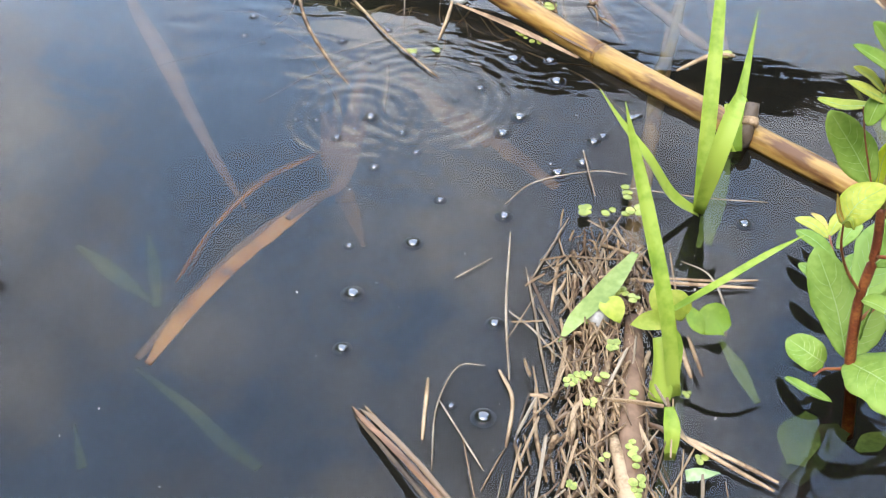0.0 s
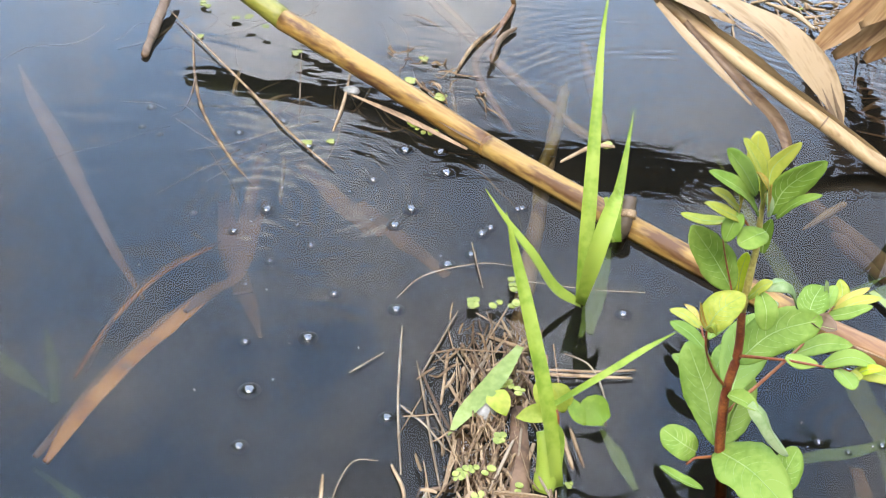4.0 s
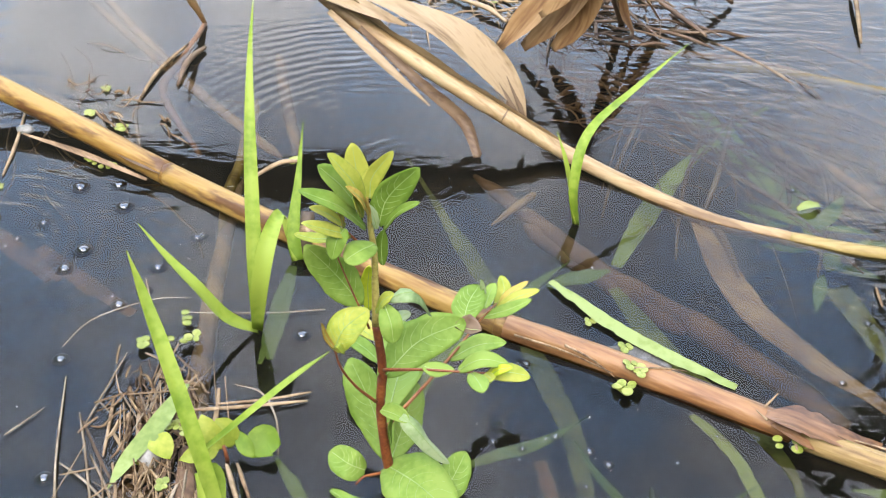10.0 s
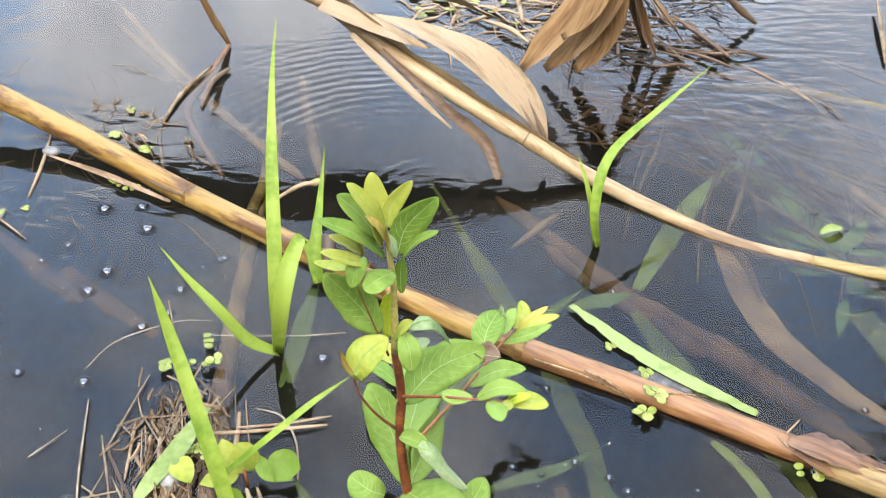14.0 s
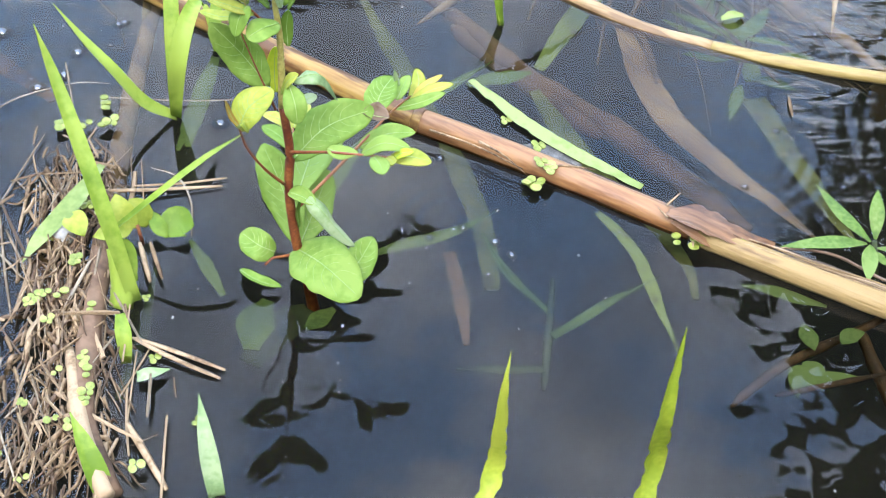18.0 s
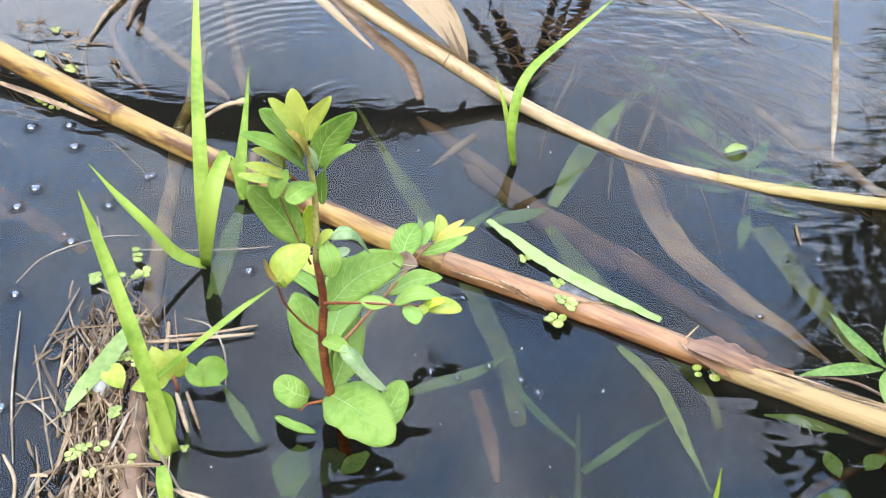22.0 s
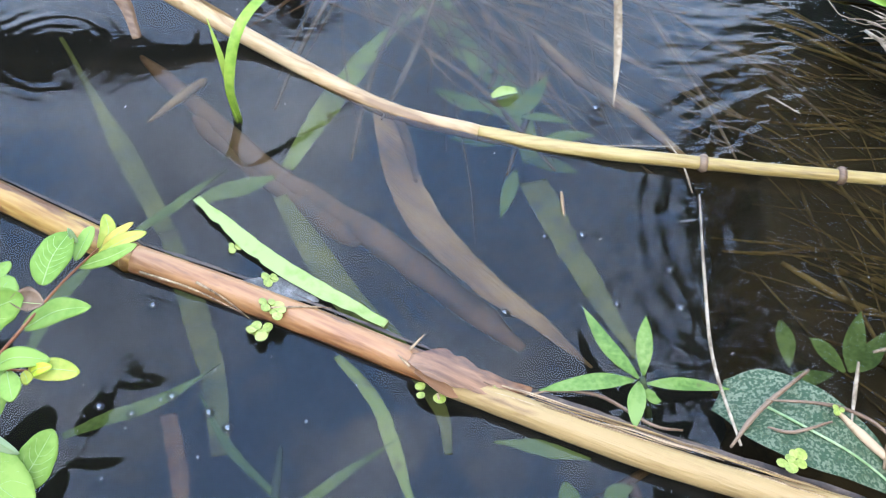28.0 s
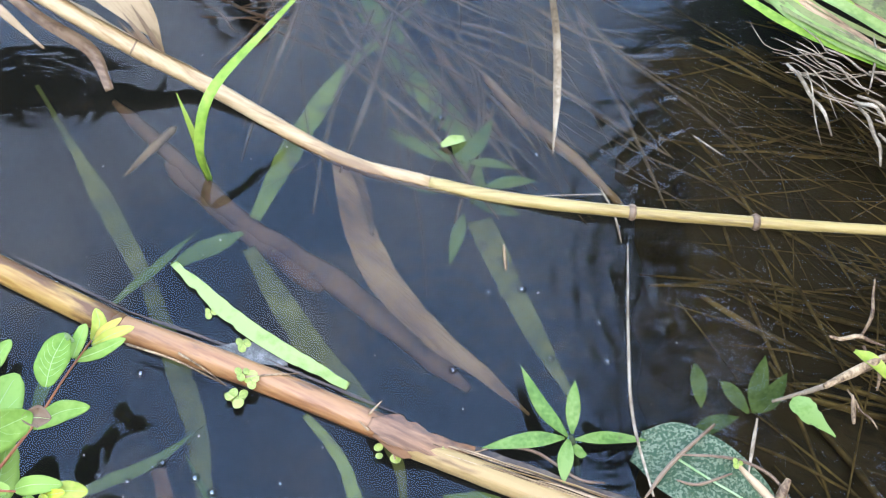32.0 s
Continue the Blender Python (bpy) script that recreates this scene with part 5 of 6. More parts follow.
forb("green submerged plant with narrow lance leaves", [
    ([(0.338, 0.863, -0.012), (0.306, 0.877, -0.008), (0.275, 0.894, -0.006)], .012), ([(0.339, 0.864, -0.012), (0.355, 0.882, -0.008), (0.372, 0.907, -0.004)], .016),
    ([(0.345, 0.864, -0.012), (0.365, 0.861, -0.01), (0.385, 0.852, -0.008)], .010), ([(0.358, 0.84, -0.015), (0.38, 0.841, -0.012), (0.402, 0.84, -0.01)], .013),
    ([(0.329, 0.845, -0.02), (0.309, 0.846, -0.02), (0.285, 0.848, -0.02)], .018), ([(0.337, 0.821, -0.03), (0.328, 0.797, -0.03), (0.318, 0.769, -0.03)], .012),
    ([(0.348, 0.833, -0.03), (0.368, 0.826, -0.03), (0.387, 0.818, -0.03)], .016)], SUBGREEN)
forb("dim green submerged plant in shaded water", [
    ([(0.543, 0.609, -0.02), (0.552, 0.631, -0.015), (0.563, 0.655, -0.01)], .016), ([(0.546, 0.609, -0.02), (0.562, 0.622, -0.018), (0.579, 0.64, -0.015)], .016),
    ([(0.539, 0.609, -0.02), (0.529, 0.628, -0.018), (0.521, 0.637, -0.016)], .014), ([(0.506, 0.656, -0.02), (0.504, 0.635, -0.02), (0.503, 0.618, -0.025)], .014),
    ([(0.484, 0.59, -0.012), (0.506, 0.599, -0.012), (0.528, 0.604, -0.014)], .014)], SUBGREEN)
forb("green submerged plant beside the cane", [
    ([(0.327, 0.529, -0.015), (0.328, 0.515, -0.015), (0.33, 0.505, -0.015)], .014), ([(0.349, 0.51, -0.012), (0.358, 0.518, -0.012), (0.369, 0.522, -0.012)], .013),
    ([(0.323, 0.499, -0.02), (0.327, 0.49, -0.02), (0.33, 0.474, -0.02)], .018), ([(0.316, 0.478, -0.02), (0.336, 0.486, -0.02), (0.36, 0.487, -0.02)], .010),
    ([(0.389, 0.502, -0.015), (0.396, 0.491, -0.015), (0.406, 0.483, -0.015)], .016), ([(0.325, 0.494, -0.02), (0.315, 0.485, -0.02), (0.311, 0.467, -0.02)], .014)], SUBGREEN)

# ---------- water plant by the cane, speckled leaf, yellow leaf ----------
plant = forb("green water plant with lance leaves spread on the surface", [
    ([(0.379, 0.584, 0.016), (0.363, 0.609, 0.018), (0.354, 0.648, 0.012)], 0.0120), ([(0.382, 0.585, 0.018), (0.384, 0.603, 0.03), (0.388, 0.621, 0.034)], 0.0112),
    ([(0.377, 0.584, 0.014), (0.348, 0.585, 0.012), (0.315, 0.584, 0.006)], 0.0128), ([(0.38, 0.583, 0.014), (0.374, 0.565, 0.014), (0.371, 0.55, 0.01)], 0.0120),
    ([(0.386, 0.584, 0.01), (0.414, 0.585, 0.006), (0.444, 0.582, 0.003)], 0.0105), ([(0.384, 0.581, 0.01), (0.388, 0.574, 0.008), (0.394, 0.573, 0.006)], 0.0090)], WPLANT, "water_plant")
part("stem", tube([(0.393, 0.566, -0.03), (0.388, 0.578, -0.005), (0.381, 0.583, 0.018)], (0.0026, 0.0024, 0.002), 10, 7), DEEPGREEN, plant)
pad = thing("speckled_leaf", "large grey-green speckled decaying leaf half in the water", "leaf")
part("blade", blade([(0.434, 0.578, 0.001), (0.456, 0.564, 0.01), (0.479, 0.543, 0.016), (0.505, 0.523, 0.014), (0.531, 0.5, 0.006)], (0.028, 0.055, 0.062, 0.058, 0.040, 0.012), 24, 0.14, wavy=0.004), SPECKLE, pad)
part("midrib", tube([(0.459, 0.563, 0.0115), (0.478, 0.542, 0.0175), (0.504, 0.522, 0.0155), (0.527, 0.502, 0.008)], (0.001, 0.0008), 14, 5), PALE, pad)
solo("fallen_leaf", blade([(0.565, 0.607, 0.012), (0.571, 0.591, 0.014), (0.59, 0.572, 0.008)], (0.004, 0.018, 0.022, 0.018, 0.008, 0.002), 40, 0.15, notch=0.45), WPLANT, "yellow-green toothed leaf lying on weed", "leaf")
solo("fallen_leaf", blade([(0.622, 0.638, 0.02), (0.634, 0.625, 0.022), (0.65, 0.605, 0.015)], (0.004, 0.012, 0.010, 0.003), 12, 0.4), YOUNG, "curled yellow leaf lying on straw", "leaf")
solo("leaf_scrap", blade([(0.32, 0.873, 0.002), (0.33, 0.875, 0.005), (0.342, 0.88, 0.002)], (0.004, 0.010, 0.006), 10, 0.5, wavy=0.003), PALEGRASS, "small pale curled leaf scrap floating on the water", "leaf")
solo("silt_patch", blade([(0.119, 0.683, 0.001), (0.149, 0.677, 0.0015), (0.177, 0.666, 0.001)], (0.006, 0.016, 0.020, 0.012, 0.003), 16, 0.02, notch=0.6), SILTFILM, "grey film of silt and fibres floating by the cane", "silt")

# ---------- dry leaf cluster and debris at the far side ----------
clump = thing("dry_leaf_clump", "clump of tan withered reed leaves hanging to the water", "reed")
TOP = [(0.164, 1.133, 0.13)]
for pts, w in (([(0.134, 1.133, 0.12), (0.103, 1.138, 0.07), (0.061, 1.145, 0.012)], .034), ([(0.154, 1.123, 0.11), (0.128, 1.14, 0.06), (0.087, 1.149, 0.01)], .028), ([(0.159, 1.124, 0.1), (0.145, 1.141, 0.05), (0.119, 1.148, 0.01)], .026),
               ([(0.169, 1.15, 0.11), (0.184, 1.169, 0.06), (0.211, 1.191, 0.01)], .046), ([(0.19, 1.174, 0.09), (0.217, 1.204, 0.05), (0.243, 1.223, 0.012)], .030), ([(0.142, 1.112, 0.13), (0.128, 1.11, 0.1), (0.1, 1.126, 0.06)], .02)):
    part("dry_leaf", blade(TOP + pts, (0.005, 0.35 * w, 0.8 * w, w, 0.9 * w, 0.35 * w), 18, 0.18, (6, -6), wavy=0.003, up=(0, -0.45, 0.88)), DRYTAN, clump)
part("stalk", tube([(TOP[0][0] + 0.05, TOP[0][1] + 0.12, 0.2)] + TOP + [(0.204, 1.234, 0)], (0.004, 0.005, 0.004), 14, 8, 0.1), DRYDARK, clump)
STICKS = [([(0.285, 1.265, 0.06), (0.31, 1.279, 0.03), (0.339, 1.286, 0.004)], .004, DRYDARK), ([(0.238, 1.267, 0.02), (0.268, 1.238, 0.01), (0.294, 1.2, 0.004)], .003, DRYDARK),
          ([(0.057, 1.32, 0.03), (0.063, 1.291, 0.015), (0.067, 1.27, 0.004)], .003, STRAW), ([(0.495, 1.345, 0.01), (0.48, 1.266, 0.008), (0.466, 1.196, 0.003)], .0026, DRY),
          ([(0.021, 1.275, 0.004), (0.05, 1.247, 0.008), (0.072, 1.219, 0.005)], .003, DRY), ([(-0.285, 1.173, 0.08), (-0.275, 1.189, 0.04), (-0.263, 1.202, 0.002)], .0042, DRYTAN),
          ([(-0.263, 1.202, 0.002), (-0.274, 1.138, -0.004), (-0.286, 1.072, -0.01), (-0.232, 0.97, -0.02)], .0045, HUSKBROWN), ([(-0.301, 1.03, 0.002), (-0.293, 1.09, 0.003), (-0.273, 1.15, 0.003)], .0022, STRAW),
          ([(-0.268, 1.064, 0.002), (-0.266, 1.112, 0.004), (-0.253, 1.143, 0.004)], .003, DRYDARK), ([(-0.176, 0.892, 0.003), (-0.149, 0.923, 0.004), (-0.129, 0.929, 0.003)], .0022, STRAW),
          ([(-0.643, 1.132, 0.02), (-0.637, 1.086, 0.012), (-0.632, 1.046, 0.006), (-0.622, 0.99, 0.002)], .006, DRYDARK), ([(-0.633, 1.09, 0.004), (-0.504, 0.958, 0.003), (-0.436, 0.885, 0.003), (-0.377, 0.832, 0.002)], .0012, STRAW),
          ([(-0.589, 1.044, 0.002), (-0.556, 0.96, 0.002), (-0.521, 0.893, 0.001), (-0.471, 0.827, 0), (-0.44, 0.796, -0.002)], .0016, STRAW), ([(-0.522, 1.001, -0.004), (-0.512, 0.946, -0.004)], .002, STRAW),
          ([(-0.407, 1.015, 0.002), (-0.398, 0.949, 0.002), (-0.395, 0.897, 0.001)], .0016, STRAW), ([(-0.471, 1.052, 0.001), (-0.43, 0.902, 0.001)], .0007, PALESTRAW),
          ([(0.588, 0.609, 0.02), (0.626, 0.624, 0.02), (0.658, 0.634, 0.02)], .004, STRAW), ([(0.547, 0.604, 0.01), (0.586, 0.611, 0.014), (0.62, 0.62, 0.018)], .002, PALESTRAW),
          ([(0.614, 0.605, 0.01), (0.607, 0.581, 0.01)], .002, STRAW), ([(0.522, 0.513, 0.012), (0.529, 0.526, 0.02), (0.535, 0.535, 0.024)], .0035, STRAW), ([(0.428, 0.533, 0.012), (0.452, 0.556, 0.018), (0.492, 0.584, 0.02)], .0018, DRYDARK),
          ([(0.457, 0.562, 0.02), (0.497, 0.555, 0.022), (0.524, 0.54, 0.02), (0.54, 0.516, 0.012)], .0013, DRYDARK), ([(0.453, 0.543, 0.018), (0.468, 0.538, 0.019), (0.495, 0.544, 0.02)], .0012, DRYDARK), ([(0.508, 0.544, 0.02), (0.516, 0.565, 0.024), (0.522, 0.582, 0.03)], .0014, PALESTRAW),
          ([(0.501, 0.551, 0.02), (0.518, 0.528, 0.016), (0.539, 0.504, 0.01)], .003, STRAW), ([(0.316, 0.585, 0.004), (0.353, 0.579, 0.006), (0.382, 0.553, 0.01), (0.402, 0.549, 0.008)], .0012, DRYDARK)]
stub = thing("broken_stick", "splintered reddish-brown broken stick poking out of the water", "stick")
for k, (pts, w) in enumerate((([(-0.331, 0.447, 0.002), (-0.315, 0.431, 0.008), (-0.276, 0.398, 0.016), (-0.232, 0.357, 0.024)], .010), ([(-0.326, 0.447, 0.001), (-0.312, 0.435, 0.008), (-0.274, 0.403, 0.014), (-0.229, 0.36, 0.02)], .008), ([(-0.325, 0.452, 0), (-0.316, 0.442, 0.004), (-0.294, 0.422, 0.01)], .004), ([(-0.329, 0.443, -0.001), (-0.307, 0.421, 0.006), (-0.261, 0.378, 0.012)], .006))):
    part("splinter", blade(pts, wide((0.25, 0.9, 1, 1, 1), w * 0.42), 30, -0.5, (k * 9 - 10, k * 9), 0.0016, 0.001, notch=0.35), (HUSKBROWN, DRYDARK, STRAW, BLACK)[k], stub)
for pts, r, mat in STICKS:
    lab = {"torn_husk": "orange-brown broken stalk standing in the water", "straw": "dry straw stalk on the water", "brown_dry_leaf": "brown rotting stalk at the water", "rotten_stem_and_waterline_shade": "dark wet rotting stick in the water", "bleached_straw": "thin bleached straw on the water", "dry_reed_leaf": "dry buff stalk on the water", "tan_dry_leaf": "golden-brown broken stalk standing in the water"}[mat.name]
    solo("stick" if r > 0.0035 else "straw", tube(pts, (r * 0.5, r, r, r * 0.6), 22, 9, 0.3), mat, lab, "stick" if r > 0.0035 else "straw")
solo("dry_grass", blade([(0.403, 0.929, 0.14), (0.419, 0.93, 0.08), (0.424, 0.903, 0.03), (0.419, 0.862, 0)], (0.005, 0.007, 0.0075, 0.001), 18, 0.4), PALESTRAW, "pale dry grass blade hanging down to the water", "grass")
solo("dry_grass", tube([(0.466, 0.761, 0.002), (0.441, 0.661, 0.02), (0.431, 0.595, 0.018), (0.435, 0.534, 0.012)], (0.0006, 0.0012, 0.0013, 0.001), 24, 6), PALESTRAW, "long thin bleached grass stalk on the water", "grass")
LOOSE = [([(-0.291, 0.482, 0.002), (-0.281, 0.431, 0.002)], .0022), ([(-0.269, 0.409, 0.002), (-0.279, 0.457, 0.003), (-0.275, 0.495, 0.003), (-0.258, 0.502, 0.002)], .0009), ([(-0.279, 0.465, 0.002), (-0.239, 0.417, 0.002)], .0009), ([(-0.298, 0.58, 0.002), (-0.278, 0.607, 0.002)], .0014),
         ([(-0.271, 0.639, 0.002), (-0.256, 0.556, 0.004), (-0.24, 0.493, 0.002)], .0014), ([(-0.254, 0.556, 0.002), (-0.233, 0.54, 0.003), (-0.214, 0.521, 0.002)], .0013), ([(-0.248, 0.5, 0.002), (-0.234, 0.475, 0.003), (-0.23, 0.438, 0.002)], .0022), ([(-0.282, 0.671, 0.002), (-0.266, 0.702, 0.003), (-0.225, 0.727, 0.003), (-0.197, 0.731, 0.002)], .0010),
         ([(-0.225, 0.442, 0.002), (-0.217, 0.422, 0.002)], .0018), ([(-0.246, 0.588, 0.002), (-0.232, 0.665, 0.003)], .0013), ([(-0.231, 0.618, 0.003), (-0.226, 0.563, 0.002)], .002), ([(-0.236, 0.753, 0.003), (-0.217, 0.695, 0.004)], .0012),
         ([(-0.178, 0.604, 0.006), (-0.143, 0.609, 0.005), (-0.093, 0.62, 0.002)], .0030), ([(-0.131, 0.472, 0.004), (-0.103, 0.457, 0.004), (-0.071, 0.444, 0.002)], .0028), ([(-0.121, 0.404, 0.006), (-0.091, 0.361, 0.003)], .0035), ([(-0.145, 0.627, 0.01), (-0.126, 0.623, 0.006), (-0.113, 0.601, 0.002), (-0.108, 0.569, 0)], .0012),
         ([(-0.252, 0.603, 0.002), (-0.238, 0.563, 0.003), (-0.226, 0.526, 0.003), (-0.21, 0.481, 0.002)], .0014), ([(-0.235, 0.564, 0.002), (-0.213, 0.528, 0.002)], .0013), ([(-0.222, 0.491, 0.003), (-0.215, 0.454, 0.003), (-0.201, 0.418, 0.002)], .0022), ([(-0.14, 0.551, 0.01), (-0.127, 0.517, 0.008)], .003), ([(-0.133, 0.552, 0.01), (-0.12, 0.522, 0.006)], .0022),
         ([(-0.089, 0.721, 0.002), (-0.134, 0.714, 0.003), (-0.2, 0.711, 0.004)], .0012), ([(-0.156, 0.613, 0.004), (-0.124, 0.618, 0.004), (-0.091, 0.629, 0.002)], .0022), ([(-0.129, 0.472, 0.004), (-0.102, 0.463, 0.003), (-0.069, 0.451, 0.002)], .0028),
         ([(0.552, 0.876, 0.002), (0.574, 0.852, 0.002)], .0014), ([(0.453, 0.822, 0.003), (0.46, 0.794, 0.003), (0.461, 0.763, 0.002)], .0016), ([(0.373, 0.813, 0.004), (0.421, 0.814, 0.003), (0.462, 0.814, 0.002)], .0010), ([(0.36, 0.766, 0.002), (0.358, 0.741, 0.002)], .002)]
for pts, r in LOOSE:
    solo("straw", tube(pts, (r * 0.4, r * 0.6, r * 0.62, r * 0.58, r * 0.6, r * 0.35), 14, 6, 0.25, 0.5), STRAW if r > 0.0016 else PALESTRAW, "loose dry straw floating on the water", "straw", "loose straws")

# ---------- straw raft ----------
rng = random.Random(7)
raft = thing("straw_raft", "raft of broken dry straw matted with duckweed", "straw")


def straw_at(parent, x, y, z, length, radius, angle, tilt, name="straw", flat=0.5):
    ob = new(name, unit_straw[rng.randrange(len(unit_straw))])
    ob.parent = parent
    ob.matrix_basis = Matrix.LocRotScale((x, y, z), Euler((rng.uniform(0, 3), tilt, angle)), (length, radius * 2, radius * 2 * flat))
    return ob


unit_straw = []
for k in range(7):
    b = bmesh.new()
    bend, segs = rng.uniform(-1.2, 1.2), 5
    rings = []
    for i in range(segs):
        u = i / (segs - 1) - 0.5
        w = 0.5 * (0.75 + 0.25 * math.cos(u * 3)) * rng.uniform(0.85, 1.1)
        rings.append([b.verts.new((u, bend * (0.25 - u * u) * 2 + w * math.cos(a), w * math.sin(a))) for a in (0.4, 1.6, 2.9, 4.2, 5.4)])
    for p, q in zip(rings, rings[1:]):
        for j in range(5):
            b.faces.new((p[j], p[(j + 1) % 5], q[(j + 1) % 5], q[j]))
    b.faces.new(rings[0])
    b.faces.new(rings[-1])
    unit_straw.append(mesh_of("straw", b, (STRAW, STRAW, STRAW, PALESTRAW, DRYDARK, STRAW, STRAW)[k], False))
AX = [Vector(p) for p in [(-0.205, 0.661, 0), (-0.196, 0.597, 0), (-0.187, 0.531, 0), (-0.176, 0.463, 0), (-0.169, 0.402, 0), (-0.165, 0.356, 0)]]
HALF = (0.020, 0.030, 0.034, 0.036, 0.042, 0.050)
axis_line = spline(AX, 40)
for i in range(285):
    u = rng.random() ** 0.8
    k = min(int(u * 38), 38)
    c, d = axis_line[k], (axis_line[k + 1] - axis_line[k]).normalized()
    off = rng.gauss(0.0, 0.62)
    x, y = c.x + d.y * -off * at_profile(HALF, u), c.y + d.x * off * at_profile(HALF, u)
    ang = math.atan2(d.y, d.x) + rng.gauss(0, 0.32) + (rng.random() < 0.2) * rng.uniform(-1.2, 1.2)
    straw_at(raft, x, y, rng.uniform(0.001, 0.009), rng.choice((0.014, 0.022, 0.032, 0.044, 0.06)) * rng.uniform(0.7, 1.2), rng.choice((0.0005, 0.0007, 0.001, 0.0013, 0.002)), ang, rng.gauss(0, 0.05))
part("rotten_stem", tube([(-0.171, 0.571, -0.001), (-0.162, 0.511, 0.001), (-0.157, 0.458, 0.002), (-0.148, 0.409, 0.004), (-0.121, 0.355, 0.004)], (0.006, 0.0075, 0.008, 0.007, 0.006), 24, 10, 0.25), DEEPBROWN, raft, "broad rotten stem under the straw")
part("rotten_stem", tube([(-0.168, 0.46, 0.004), (-0.153, 0.415, 0.007), (-0.138, 0.378, 0.008), (-0.123, 0.352, 0.008)], (0.003, 0.006, 0.006, 0.005), 20, 8, 0.2), STRAW, raft, "thick pale stalk in the straw")
part("rotten_leaf", blade([(-0.213, 0.543, -0.003), (-0.194, 0.518, -0.003), (-0.177, 0.484, -0.003)], (0.012, 0.03, 0.016), 12, 0.1, wavy=0.003), DEEPBROWN, raft, "purple-brown rotten leaf")

# ---------- duckweed ----------
fronds = []
for k in range(4):
    b = bmesh.new()
    for j in range((2, 3, 4, 3)[k]):
        a, r = j * 2 * math.pi / (2, 3, 4, 3)[k] + rng.uniform(-0.3, 0.3), rng.uniform(0.0022, 0.0034)
        cx, cy = math.cos(a) * r * 1.05, math.sin(a) * r * 1.05
        rim = [b.verts.new((cx + r * math.cos(t) * 0.85, cy + r * math.sin(t), 0.0002)) for t in (i * math.pi / 5 for i in range(10))]
        low = [b.verts.new((v.co.x * 0.95, v.co.y * 0.95, -0.0006)) for v in rim]
        mid = b.verts.new((cx, cy, 0.0004))
        for i in range(10):
            b.faces.new((rim[i], rim[(i + 1) % 10], mid))
            b.faces.new((rim[(i + 1) % 10], rim[i], low[i], low[(i + 1) % 10]))
        b.faces.new(low)
    fronds.append(mesh_of("duckweed", b, DUCK, False))


def duckweed(x, y, z=0.002, size=1.0):
    ob = new("duckweed", fronds[rng.randrange(4)])
    ob.matrix_basis = Matrix.LocRotScale((x, y, z), Euler((rng.uniform(-0.12, 0.12), rng.uniform(-0.12, 0.12), rng.uniform(0, 6.3))), (size, size, size))
    tagged(ob, "small light green duckweed frond" + (" on the straw" if z > 0.005 else " floating on the water"), "duckweed", "duckweed fronds")


for x, y, z in [(-0.185, 0.479, 0.01), (-0.202, 0.494, 0.008), (-0.199, 0.5, 0.008), (-0.193, 0.502, 0.01), (-0.183, 0.502, 0.01), (-0.161, 0.491, 0.01), (-0.155, 0.45, 0.012), (-0.152, 0.437, 0.012), (-0.148, 0.423, 0.012), (-0.171, 0.438, 0.01), (-0.186, 0.415, 0.008), (-0.165, 0.402, 0.01), (-0.192, 0.376, 0.007)]:
    duckweed(x, y, z, rng.uniform(0.7, 1.15))
for x, y, z in [(-0.173, 0.362, 0.007), (-0.111, 0.374, 0.008), (-0.154, 0.4, 0.01), (-0.128, 0.507, 0.004), (-0.115, 0.458, 0.002), (-0.08, 0.41, 0.002), (-0.179, 0.533, 0.01), (-0.181, 0.583, 0.012), (-0.172, 0.579, 0.012), (-0.19, 0.58, 0.012), (-0.202, 0.555, 0.008), (-0.156, 0.446, 0.012), (-0.148, 0.416, 0.012)]:
    duckweed(x, y, z, rng.uniform(0.7, 1.15))
for x, y, z in [(0.138, 0.639, 0.003), (0.135, 0.642, 0.003), (0.149, 0.647, 0.013), (0.119, 0.715, 0.002), (0.145, 0.685, 0.002), (-0.319, 0.92, 0.002), (-0.308, 0.916, 0.002), (-0.338, 1.055, 0.002), (-0.343, 1.006, 0.002), (-0.305, 0.981, 0.003), (-0.136, 0.932, 0.002), (-0.192, 0.7, 0.006), (-0.184, 0.679, 0.008)]:
    duckweed(x, y, z, rng.uniform(0.9, 1.3))
for x, y, z in [(-0.604, 1.115, 0.004), (-0.538, 1.082, 0.012), (-0.557, 1.091, 0.004), (-0.581, 1.044, 0.002), (-0.323, 0.925, 0.003), (-0.302, 0.915, 0.002), (-0.343, 1.008, 0.002), (-0.309, 0.981, 0.002), (-0.472, 1.035, 0.002), (-0.515, 1.068, 0.01), (-0.596, 1.11, 0.004), (-0.413, 0.873, 0.001), (-0.393, 0.879, 0.001)]:
    duckweed(x, y, z, rng.uniform(0.8, 1.2))
for x, y, z in [(0.239, 0.587, 0.005), (0.254, 0.584, 0.006), (0.283, 0.582, 0.012), (0.144, 0.685, 0.003), (0.143, 0.654, 0.014), (0.149, 0.648, 0.013), (0.457, 0.515, 0.022), (0.463, 0.517, 0.022), (0.5, 0.55, 0.024), (0.139, 0.639, 0.006), (0.136, 0.637, 0.006)]:
    duckweed(x, y, z, rng.uniform(0.9, 1.5))
for x, y, z in [(-0.221, 0.674, 0.006), (-0.203, 0.676, 0.006), (-0.189, 0.679, 0.006), (-0.196, 0.705, 0.006), (-0.193, 0.581, 0.006), (-0.185, 0.592, 0.006), (-0.188, 0.587, 0.006), (-0.203, 0.556, 0.006)]:
    duckweed(x, y, z, rng.uniform(0.9, 1.3))
C = Vector((-0.009, 1.335, 0))
